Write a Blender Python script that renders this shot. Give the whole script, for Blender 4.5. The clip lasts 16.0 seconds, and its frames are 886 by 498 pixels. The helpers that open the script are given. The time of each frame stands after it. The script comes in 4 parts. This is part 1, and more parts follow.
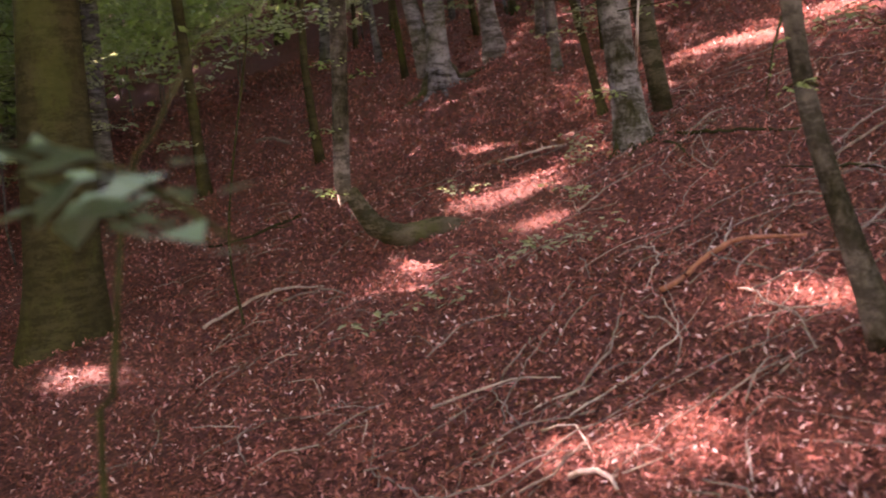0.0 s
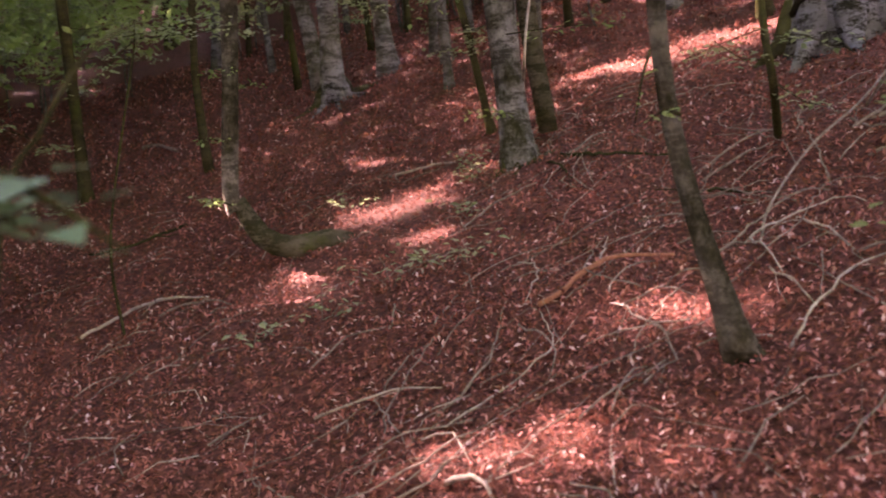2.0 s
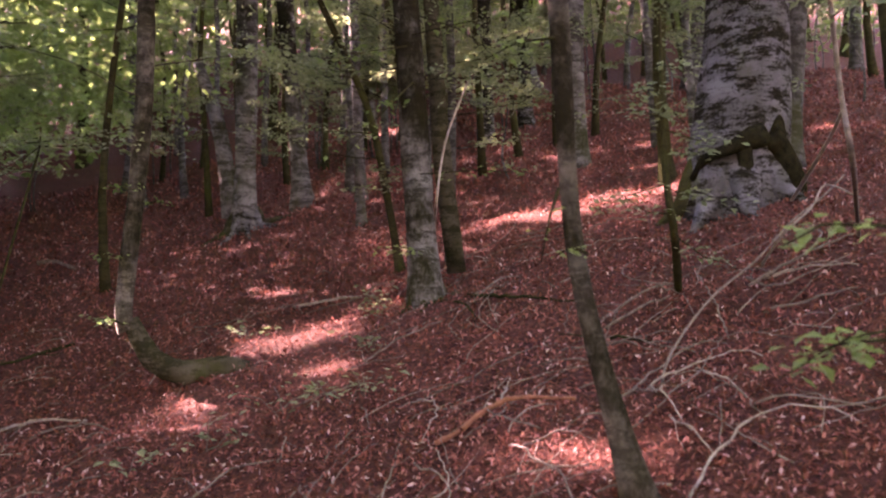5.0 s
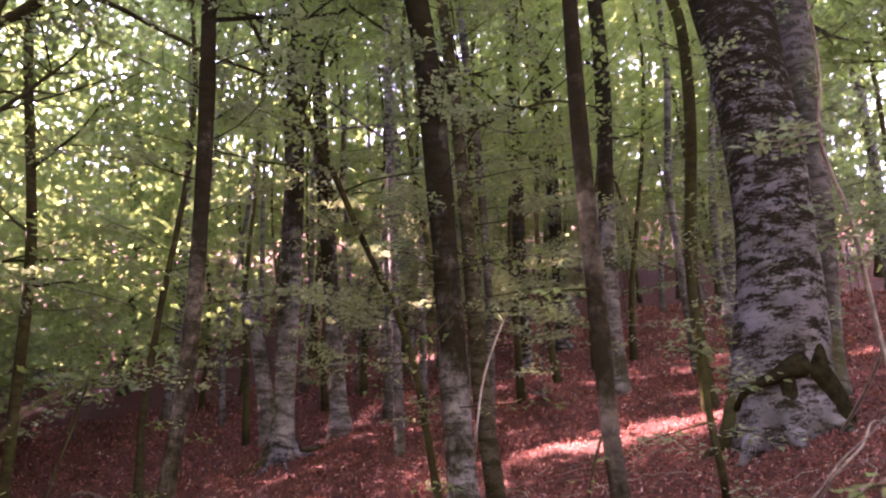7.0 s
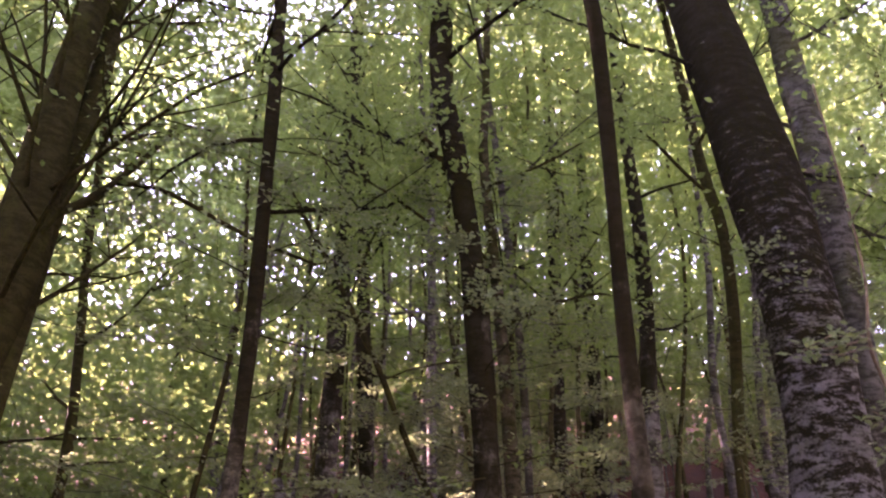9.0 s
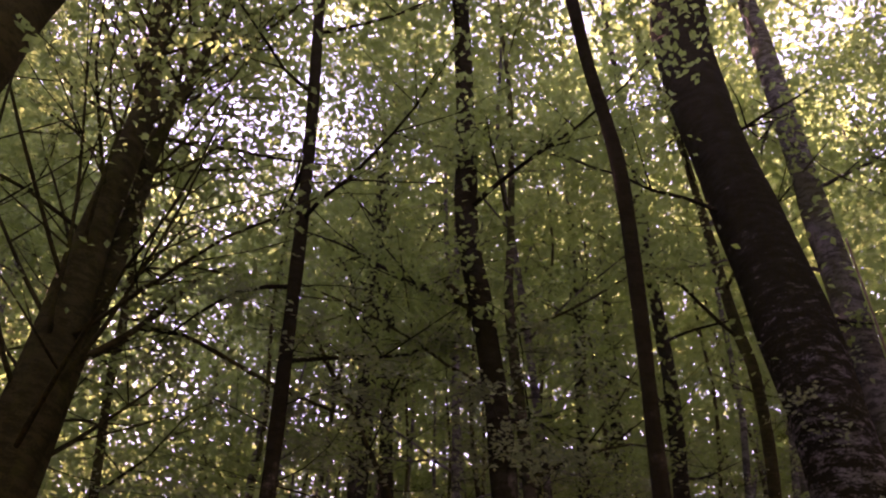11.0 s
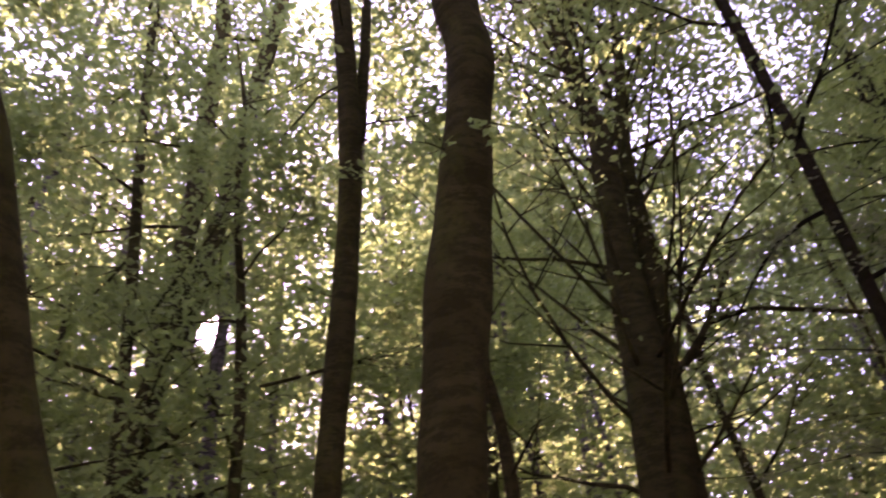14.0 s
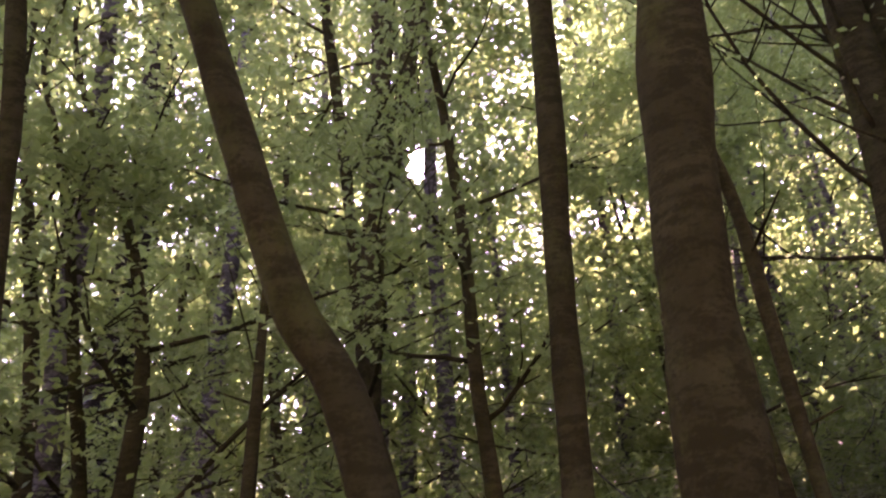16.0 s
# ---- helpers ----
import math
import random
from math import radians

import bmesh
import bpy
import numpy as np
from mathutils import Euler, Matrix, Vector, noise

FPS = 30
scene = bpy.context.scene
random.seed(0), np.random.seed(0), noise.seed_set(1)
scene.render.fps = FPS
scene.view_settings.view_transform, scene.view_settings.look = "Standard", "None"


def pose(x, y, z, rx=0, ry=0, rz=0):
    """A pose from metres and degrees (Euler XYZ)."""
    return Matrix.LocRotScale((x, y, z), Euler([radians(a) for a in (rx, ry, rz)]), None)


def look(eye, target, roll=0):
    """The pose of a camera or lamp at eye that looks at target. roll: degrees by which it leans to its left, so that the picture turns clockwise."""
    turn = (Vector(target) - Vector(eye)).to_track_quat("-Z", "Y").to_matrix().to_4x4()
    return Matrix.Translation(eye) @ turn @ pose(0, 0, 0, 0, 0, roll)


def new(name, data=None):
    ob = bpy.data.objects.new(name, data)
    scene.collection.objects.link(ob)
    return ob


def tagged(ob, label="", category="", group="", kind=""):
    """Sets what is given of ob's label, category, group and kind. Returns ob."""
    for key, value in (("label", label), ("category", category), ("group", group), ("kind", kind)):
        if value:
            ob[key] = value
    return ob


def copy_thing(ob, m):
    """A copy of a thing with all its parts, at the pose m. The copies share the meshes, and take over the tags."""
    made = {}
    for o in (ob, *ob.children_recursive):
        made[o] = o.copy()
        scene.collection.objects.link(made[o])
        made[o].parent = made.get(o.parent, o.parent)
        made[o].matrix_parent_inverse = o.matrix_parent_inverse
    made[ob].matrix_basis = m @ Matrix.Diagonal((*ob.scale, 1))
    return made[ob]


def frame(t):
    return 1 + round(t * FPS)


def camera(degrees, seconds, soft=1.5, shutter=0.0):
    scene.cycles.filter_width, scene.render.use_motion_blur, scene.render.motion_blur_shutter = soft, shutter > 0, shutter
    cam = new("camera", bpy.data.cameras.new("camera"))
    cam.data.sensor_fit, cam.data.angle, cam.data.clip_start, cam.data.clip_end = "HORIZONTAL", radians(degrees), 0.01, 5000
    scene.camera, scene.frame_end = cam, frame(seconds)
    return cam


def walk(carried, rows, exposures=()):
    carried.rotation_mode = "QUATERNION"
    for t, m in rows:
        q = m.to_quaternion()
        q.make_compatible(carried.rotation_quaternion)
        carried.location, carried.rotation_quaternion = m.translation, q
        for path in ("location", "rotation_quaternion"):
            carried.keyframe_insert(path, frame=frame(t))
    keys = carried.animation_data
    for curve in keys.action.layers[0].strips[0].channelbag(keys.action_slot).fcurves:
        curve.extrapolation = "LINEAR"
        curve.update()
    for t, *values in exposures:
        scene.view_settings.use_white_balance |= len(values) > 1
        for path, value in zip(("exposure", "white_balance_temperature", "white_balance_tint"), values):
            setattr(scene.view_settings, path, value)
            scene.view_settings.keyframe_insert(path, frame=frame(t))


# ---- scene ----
cam = camera(52.64, 16.0, 2.0, 0.4)
cam.data.dof.use_dof, cam.data.dof.focus_distance, cam.data.dof.aperture_fstop = True, 7.0, 2.9
PATH = [
    (0, 0.000, 0.000, 1.600, 85.00, 6.48, -0.57),
    (0.5, 0.007, -0.036, 1.598, 84.86, 5.91, -2.34),
    (1, 0.011, -0.062, 1.600, 84.78, 5.75, -4.18),
    (1.5, 0.015, -0.079, 1.600, 84.94, 5.29, -5.65),
    (2, 0.024, -0.096, 1.598, 85.26, 4.73, -7.39),
    (2.5, 0.033, -0.099, 1.598, 84.87, 4.65, -9.02),
    (3, 0.046, -0.101, 1.589, 85.03, 4.57, -11.50),
    (3.2, 0.052, -0.103, 1.591, 85.37, 4.38, -12.47),
    (5.3, 0.056, 0.006, 1.529, 96.05, 0.84, -13.06),
    (5.5, 0.052, -0.000, 1.539, 97.38, 0.84, -12.86),
    (6, 0.044, -0.020, 1.575, 101.49, 0.32, -12.11),
    (6.5, 0.038, -0.046, 1.605, 105.32, 0.13, -11.61),
    (7, 0.028, -0.075, 1.628, 108.22, 1.00, -10.87),
    (7.5, 0.029, -0.088, 1.649, 110.64, 0.50, -10.65),
    (8, 0.013, -0.105, 1.672, 114.45, -0.53, -9.83),
    (8.5, 0.001, -0.112, 1.687, 117.11, -0.83, -9.30),
    (9, -0.009, -0.126, 1.703, 119.80, -1.24, -9.11),
    (9.2, -0.013, -0.129, 1.711, 120.92, -1.68, -8.68),
    (11.3, -0.008, -0.083, 1.897, 129.78, -2.67, -7.49),
    (11.5, -0.016, -0.084, 1.904, 130.39, -2.48, -5.40),
    (12, -0.045, -0.080, 1.916, 130.16, -0.62, 4.69),
    (12.5, -0.050, -0.084, 1.924, 129.80, 0.06, 10.92),
    (13, -0.072, -0.017, 1.859, 130.78, 0.74, 20.13),
    (13.5, -0.098, -0.020, 1.863, 128.98, 2.87, 28.27),
    (14, -0.117, -0.009, 1.858, 128.26, 3.13, 36.16),
    (14.5, -0.128, 0.001, 1.858, 126.29, 3.75, 42.48),
    (15, -0.171, 0.029, 1.848, 122.73, 4.08, 47.25),
    (15.5, -0.233, 0.038, 1.858, 120.21, 3.55, 50.08),
    (16, -0.251, 0.005, 1.831, 117.33, 3.17, 51.33),
]
walk(cam, [(t, pose(x, y, z, a, b, c)) for t, x, y, z, a, b, c in PATH],
     [(0.0, 5.45, 8500, 68), (3.2, 5.35, 8300, 64), (6.0, 5.45, 7800, 76), (8.0, 5.7, 7800, 82), (9.2, 5.0, 7900, 80), (11.3, 3.75, 8700, 90), (13.5, 3.92, 7900, 93), (16.0, 4.85, 7500, 91)])

# ---- light: a low sun behind thin leaves, clear sky ----
SUN_TO = Vector((-0.656, 0.523, 0.544)).normalized()
world = bpy.data.worlds.new("sky")
scene.world = world
world.use_nodes = True
wn = world.node_tree.nodes
sky = wn.new("ShaderNodeTexSky")
sky.sky_type, sky.sun_disc = "NISHITA", False
sky.sun_elevation = math.asin(SUN_TO.z)
sky.sun_rotation = math.atan2(SUN_TO.x, SUN_TO.y)
sky.dust_density, sky.air_density = 0.1, 1.2
world.node_tree.links.new(sky.outputs[0], wn["Background"].inputs[0])
wn["Background"].inputs[1].default_value = 0.09
sun = new("sun", bpy.data.lights.new("sun", "SUN"))
sun.data.energy, sun.data.angle, sun.data.color = 4.6, radians(0.6), (1.0, 0.972, 0.965)
sun.matrix_world = look((0, 0, 40), Vector((0, 0, 40)) - SUN_TO)


# ---- materials ----
def material(name):
    m = bpy.data.materials.new(name)
    m.use_nodes = True
    nt = m.node_tree
    return m, nt, nt.nodes["Principled BSDF"]


def ramp(nt, source, stops):
    r = nt.nodes.new("ShaderNodeValToRGB")
    e = r.color_ramp.elements
    while len(e) < len(stops):
        e.new(0.5)
    for el, (p, c) in zip(e, stops):
        el.position, el.color = p, (*c, 1)
    nt.links.new(source, r.inputs[0])
    return r.outputs[0]


def noise_tex(nt, scale, detail=5, vec=None, rough=0.6):
    n = nt.nodes.new("ShaderNodeTexNoise")
    n.inputs["Scale"].default_value, n.inputs["Detail"].default_value = scale, detail
    n.inputs["Roughness"].default_value = rough
    if vec:
        nt.links.new(vec, n.inputs["Vector"])
    return n.outputs["Fac"]


def mixed(nt, fac, a, b):
    x = nt.nodes.new("ShaderNodeMix")
    x.data_type = "RGBA"
    for sock, v in ((x.inputs[0], fac), (x.inputs[6], a), (x.inputs[7], b)):
        if isinstance(v, tuple):
            sock.default_value = (*v, 1)
        elif isinstance(v, float):
            sock.default_value = v
        else:
            nt.links.new(v, sock)
    return x.outputs[2]


def bump(nt, bsdf, height, strength, dist):
    b = nt.nodes.new("ShaderNodeBump")
    b.inputs["Strength"].default_value, b.inputs["Distance"].default_value = strength, dist
    nt.links.new(height, b.inputs["Height"])
    nt.links.new(b.outputs[0], bsdf.inputs["Normal"])


def coords(nt, sx=1, sy=1, sz=1):
    g = nt.nodes.new("ShaderNodeNewGeometry")
    m = nt.nodes.new("ShaderNodeMapping")
    m.inputs["Scale"].default_value = (sx, sy, sz)
    nt.links.new(g.outputs["Position"], m.inputs["Vector"])
    return m.outputs[0]


def bark(name, pale, mid, dark, moss, dark_above=0.0, patchy=False):
    """Smooth beech bark: pale skin, dark lichen blotches in level bands, fine specks, moss."""
    m, nt, b = material(name)
    tone = noise_tex(nt, 3.0, 4, coords(nt, 1, 1, 1.5), 0.6)
    bands = noise_tex(nt, 4.0, 8, coords(nt, 1, 1, 3.2), 0.75)
    specks = noise_tex(nt, 38, 6, coords(nt, 1, 1, 1.6), 0.75)
    fine = noise_tex(nt, 90, 4, coords(nt, 1, 1, 2.5), 0.7)
    col = ramp(nt, tone, [(0.4, mid), (0.62, pale)])
    blotch = nt.nodes.new("ShaderNodeMath")
    blotch.operation = "MULTIPLY_ADD"
    nt.links.new(specks, blotch.inputs[0])
    blotch.inputs[1].default_value = 0.45
    nt.links.new(bands, blotch.inputs[2])
    col = mixed(nt, ramp(nt, blotch.outputs[0], [(0.69, (0, 0, 0)), (0.78, (0.82, 0.82, 0.82))]), col, dark)
    col = mixed(nt, ramp(nt, fine, [(0.5, (0, 0, 0)), (0.7, (0.45, 0.45, 0.45))]), col, dark)
    mo = noise_tex(nt, 1.6, 7, coords(nt, 1, 1, 0.6), 0.75)
    col = mixed(nt, ramp(nt, mo, [(0.52, (0, 0, 0)), (0.62, (moss, moss, moss))]), col, (0.05, 0.06, 0.016))
    # above a ragged height the bark turns nearly black-brown
    if dark_above:
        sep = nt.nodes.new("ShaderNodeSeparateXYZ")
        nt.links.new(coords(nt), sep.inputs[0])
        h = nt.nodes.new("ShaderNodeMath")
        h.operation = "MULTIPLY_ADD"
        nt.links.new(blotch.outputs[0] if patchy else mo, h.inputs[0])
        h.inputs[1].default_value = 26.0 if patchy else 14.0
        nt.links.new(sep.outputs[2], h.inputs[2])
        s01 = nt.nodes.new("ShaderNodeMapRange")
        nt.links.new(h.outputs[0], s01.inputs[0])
        level = dark_above + (18.0 if patchy else 7.0)
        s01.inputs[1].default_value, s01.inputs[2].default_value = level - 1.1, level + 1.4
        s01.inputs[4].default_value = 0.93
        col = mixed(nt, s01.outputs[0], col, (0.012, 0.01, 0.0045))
    nt.links.new(col, b.inputs["Base Color"])
    b.inputs["Roughness"].default_value, b.inputs["Specular IOR Level"].default_value = 0.95, 0.02
    add = nt.nodes.new("ShaderNodeMath")
    nt.links.new(blotch.outputs[0], add.inputs[0])
    nt.links.new(fine, add.inputs[1])
    bump(nt, b, add.outputs[0], 0.4 if name == "beech_bark" else 0.8, 0.02)
    return m


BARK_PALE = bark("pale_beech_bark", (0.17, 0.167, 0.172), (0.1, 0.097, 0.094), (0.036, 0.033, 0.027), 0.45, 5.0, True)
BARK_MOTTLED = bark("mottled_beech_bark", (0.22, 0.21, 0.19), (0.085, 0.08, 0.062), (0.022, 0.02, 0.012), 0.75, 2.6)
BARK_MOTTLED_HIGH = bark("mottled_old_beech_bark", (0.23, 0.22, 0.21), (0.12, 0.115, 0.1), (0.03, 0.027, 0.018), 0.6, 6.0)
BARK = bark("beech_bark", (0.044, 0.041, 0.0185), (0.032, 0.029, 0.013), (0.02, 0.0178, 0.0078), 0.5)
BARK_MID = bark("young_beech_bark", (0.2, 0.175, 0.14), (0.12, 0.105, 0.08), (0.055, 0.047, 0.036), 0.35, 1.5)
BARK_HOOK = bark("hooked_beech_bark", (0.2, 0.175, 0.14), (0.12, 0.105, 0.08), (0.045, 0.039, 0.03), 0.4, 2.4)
BARK_GREY = bark("grey_beech_bark", (0.15, 0.145, 0.14), (0.08, 0.077, 0.068), (0.026, 0.024, 0.018), 0.5)
MOSSY = bark("mossy_bark", (0.1, 0.085, 0.06), (0.045, 0.041, 0.022), (0.018, 0.019, 0.008), 0.7)


def deadwood(name, a, c, shine=0.2):
    m, nt, b = material(name)
    n = noise_tex(nt, 18, 6, coords(nt), 0.7)
    nt.links.new(ramp(nt, n, [(0.35, a), (0.65, c)]), b.inputs["Base Color"])
    b.inputs["Roughness"].default_value, b.inputs["Specular IOR Level"].default_value = 0.8, shine
    bump(nt, b, n, 0.5, 0.008)
    return m


# near black: dark moss and the shade of the hollow in one colour
MOSS_SHADE = deadwood("dark_moss_shade", (0.008, 0.007, 0.004), (0.022, 0.02, 0.01), 0.0)
TWIG = deadwood("dry_twig", (0.07, 0.052, 0.04), (0.2, 0.152, 0.118))
PALE_TWIG = deadwood("bleached_twig", (0.13, 0.1, 0.078), (0.31, 0.25, 0.2))
ROT = deadwood("rotten_wood", (0.14, 0.05, 0.028), (0.26, 0.1, 0.055))


def leaf_material(name, colours, through_colour, trans=0.5, gloss=0.45):
    m, nt, b = material(name)
    g = nt.nodes.new("ShaderNodeNewGeometry")
    col = ramp(nt, g.outputs["Random Per Island"], colours)
    patch = noise_tex(nt, 0.45, 3, coords(nt))
    if gloss < 0.7:
        col = mixed(nt, ramp(nt, patch, [(0.4, (0, 0, 0)), (0.7, (0.5, 0.5, 0.5))]), col, colours[-1][1])
    nt.links.new(col, b.inputs["Base Color"])
    b.inputs["Roughness"].default_value, b.inputs["Specular IOR Level"].default_value = gloss, 0.35 if gloss < 0.7 else 0.1
    t = nt.nodes.new("ShaderNodeBsdfTranslucent")
    nt.links.new(mixed(nt, 0.75, col, through_colour), t.inputs["Color"])
    mx = nt.nodes.new("ShaderNodeMixShader")
    mx.inputs[0].default_value = trans
    nt.links.new(b.outputs[0], mx.inputs[1])
    nt.links.new(t.outputs[0], mx.inputs[2])
    nt.links.new(mx.outputs[0], nt.nodes["Material Output"].inputs[0])
    return m


LEAF = leaf_material("beech_leaf", [(0.0, (0.045, 0.1, 0.034)), (0.5, (0.072, 0.138, 0.045)), (1.0, (0.128, 0.178, 0.054))], (0.275, 0.4, 0.12), 0.55)
LEAF_YOUNG = leaf_material("young_beech_leaf", [(0.0, (0.085, 0.125, 0.075)), (0.6, (0.12, 0.165, 0.095)), (1.0, (0.2, 0.23, 0.1))], (0.27, 0.35, 0.15), 0.4, 0.32)
LEAF_COOL = leaf_material("shaded_beech_leaf", [(0.0, (0.04, 0.085, 0.05)), (1.0, (0.07, 0.13, 0.07))], (0.1, 0.17, 0.08), 0.12, 0.42)
LITTER = leaf_material("fallen_leaf", [(0.0, (0.04, 0.0145, 0.0105)), (0.3, (0.11, 0.038, 0.027)), (0.65, (0.225, 0.073, 0.052)), (0.93, (0.36, 0.145, 0.122)), (1.0, (0.5, 0.36, 0.33))], (0.38, 0.14, 0.1), 0.15, 0.85)

GROUND, nt, b = material("forest_floor")
n1 = noise_tex(nt, 1.2, 5, coords(nt))
n2 = noise_tex(nt, 22, 6, coords(nt), 0.75)
v = nt.nodes.new("ShaderNodeTexVoronoi")
v.inputs["Scale"].default_value = 34
nt.links.new(coords(nt), v.inputs["Vector"])
c = ramp(nt, n2, [(0.3, (0.016, 0.007, 0.005)), (0.5, (0.055, 0.02, 0.0145)), (0.7, (0.15, 0.052, 0.038))])
sep = nt.nodes.new("ShaderNodeSeparateColor")
nt.links.new(v.outputs["Color"], sep.inputs[0])
c = mixed(nt, ramp(nt, sep.outputs[0], [(0.3, (0, 0, 0)), (1.0, (0.7, 0.7, 0.7))]), c, (0.17, 0.058, 0.042))
c = mixed(nt, ramp(nt, n1, [(0.4, (0, 0, 0)), (0.7, (0.6, 0.6, 0.6))]), c, (0.06, 0.027, 0.019))
nt.links.new(c, b.inputs["Base Color"])
b.inputs["Roughness"].default_value, b.inputs["Specular IOR Level"].default_value = 0.95, 0.1
bump(nt, b, n2, 0.8, 0.05)

SUN_GLOW, nt, b = material("sun_disc")
b.inputs["Base Color"].default_value = (0, 0, 0, 1)
b.inputs["Emission Color"].default_value = (0.95, 0.95, 1, 1)
b.inputs["Emission Strength"].default_value = 4.0


# ---- mesh helpers ----
def ground(x, y):
    """Height of the slope: it climbs to the east and, steeper and steeper, to the north."""
    x, y = np.asarray(x, float), np.asarray(y, float)
    yy = np.maximum(y, -6)
    q = np.clip(yy, 0, 16)
    s = 0.1 * yy + 0.006 * (q * q + 32 * np.maximum(yy - 16, 0))
    s = s + 0.2 * np.maximum(yy - 27, 0)
    s = np.where(s > 36, 36 + (s - 36) / (1 + np.maximum(s - 36, 0) * 0.25), s)
    return np.where(x > 0, 4.2 * np.tanh(x / 14), -2.0 * (1 - np.exp(np.minimum(x, 0) / 6.7))) + s


def rough_ground(x, y):
    r = ground(x, y)
    return r + 0.05 * np.sin(1.7 * x + 0.6 * y) * np.sin(1.3 * y - 0.5 * x) + 0.025 * np.sin(4.1 * x + 1.9 * y + 1) * np.sin(3.7 * y - 1.1 * x)


def mesh_of(name, verts, faces, mat, smooth=True):
    me = bpy.data.meshes.new(name)
    me.from_pydata(verts if isinstance(verts, list) else verts.tolist(), [], faces if isinstance(faces, list) else faces.tolist())
    me.materials.append(mat)
    if smooth:
        me.polygons.foreach_set("use_smooth", [True] * len(me.polygons))
    me.update()
    return me


def part(name, data, parent, label=""):
    ob = new(name, data)
    ob.parent = parent
    return tagged(ob, label) if label else ob


def thing(name, label, category, group="", at=(0, 0, 0)):
    ob = tagged(new(name), label, category, group)
    ob.location = at
    return ob


def smooth_path(pts, step):
    """Catmull-Rom through rows of x, y, z, r."""
    p = np.array(pts, float)
    p = np.vstack([2 * p[0] - p[1], p, 2 * p[-1] - p[-2]])
    out = []
    for i in range(1, len(p) - 2):
        n = max(2, int(np.linalg.norm(p[i + 1, :3] - p[i, :3]) / step))
        for t in np.arange(n) / n:
            a, b_, c_, d = p[i - 1:i + 3]
            out.append(0.5 * (2 * b_ + (c_ - a) * t + (2 * a - 5 * b_ + 4 * c_ - d) * t * t + (3 * b_ - a - 3 * c_ + d) * t ** 3))
    out.append(p[-2])
    return np.array(out)


def tube(path, sides, wob=0.0, verts=None, faces=None, rng=None):
    """Appends a closed tapering tube along path (rows x, y, z, r) to verts and faces."""
    verts = [] if verts is None else verts
    faces = [] if faces is None else faces
    start = len(verts)
    p, r = path[:, :3], path[:, 3]
    tang = np.gradient(p, axis=0)
    tang /= np.linalg.norm(tang, axis=1)[:, None] + 1e-9
    ref = np.array([1.0, 0, 0]) if abs(tang[0, 0]) < 0.8 else np.array([0, 1.0, 0])
    ang = np.arange(sides) * 2 * math.pi / sides
    ph = rng.random(4) * 6.3 if rng is not None else np.zeros(4)
    for i in range(len(p)):
        u = np.cross(tang[i], ref)
        u /= np.linalg.norm(u)
        w = np.cross(tang[i], u)
        k = 1 + wob * (np.sin(2 * ang + ph[0] + i * 0.35) * 0.5 + np.sin(3 * ang + ph[1] - i * 0.23) * 0.35 + math.sin(i * 0.9 + ph[2]) * 0.35 + math.sin(i * 0.37 + ph[3]) * 0.4)
        ring = p[i] + (r[i] * k)[:, None] * (np.cos(ang)[:, None] * u + np.sin(ang)[:, None] * w)
        verts.extend(ring.tolist())
        if i:
            a = start + (i - 1) * sides
            faces.extend([a + j, a + (j + 1) % sides, a + sides + (j + 1) % sides, a + sides + j] for j in range(sides))
    faces.append([start + j for j in range(sides)][::-1])
    faces.append([start + (len(p) - 1) * sides + j for j in range(sides)])
    return verts, faces


def leaf_quads(P, size, rng, tilt=0.45, aspect=0.62, droop=0.15):
    """Kite-shaped folded leaves at P: verts (4n, 3) and faces (2n, 3)."""
    n = len(P)
    az = rng.random(n) * 2 * math.pi
    el = rng.normal(-droop, tilt, n)
    d = np.stack([np.cos(az) * np.cos(el), np.sin(az) * np.cos(el), np.sin(el)], 1)
    side = np.stack([-np.sin(az), np.cos(az), rng.normal(0, tilt, n)], 1)
    side /= np.linalg.norm(side, axis=1)[:, None]
    up = np.cross(d, side)
    s = (size * rng.uniform(0.65, 1.25, n))[:, None]
    lift = up * s * rng.uniform(0.03, 0.16, n)[:, None]
    v = np.empty((n, 4, 3))
    v[:, 0] = P
    v[:, 1] = P + d * s * 0.48 - side * s * aspect / 2 + lift
    v[:, 2] = P + d * s
    v[:, 3] = P + d * s * 0.48 + side * s * aspect / 2 + lift
    i = np.arange(n)[:, None] * 4
    f = np.concatenate([i + np.array([[0, 1, 2]]), i + np.array([[0, 2, 3]])], 1).reshape(-1, 3)
    return v.reshape(-1, 3), f


# Gaps in the leaves through which the sun falls on the floor: x, y, width
GAPS = [(0.4, 3.24, 0.04), (0.85, 2.95, 0.05), (1.44, 3.8, 0.09), (1.9, 3.74, 0.06), (3.6, 10.0, 0.34), (4.3, 9.97, 0.48), (4.9, 9.92, 0.48),
        (0.39, 10.3, 0.25), (0.8, 7.93, 0.2), (1.02, 8.02, 0.16), (1.25, 8.1, 0.2), (0.4, 7.85, 0.18), (0.66, 6.67, 0.13), (-0.49, 6.33, 0.1), (-0.22, 6.85, 0.13),
        (4.0, 22.4, 0.5), (-2.99, 6.95, 0.2), (-2.55, 7.2, 0.2), (0.1, 3.0, 0.04)]
GAP_FROM = np.array([(x, y, float(ground(x, y)) + 0.02) for x, y, w in GAPS])
GAP_W = np.array([w for x, y, w in GAPS])
S = np.array(SUN_TO)
THIN = [((1.6, 11.5, 2.5), 0.62), ((4.6, 13.0, 3.2), 0.65), ((0.8, 6.8, 1.3), 0.4)]
EYE = np.array((0, 0, 1.6))


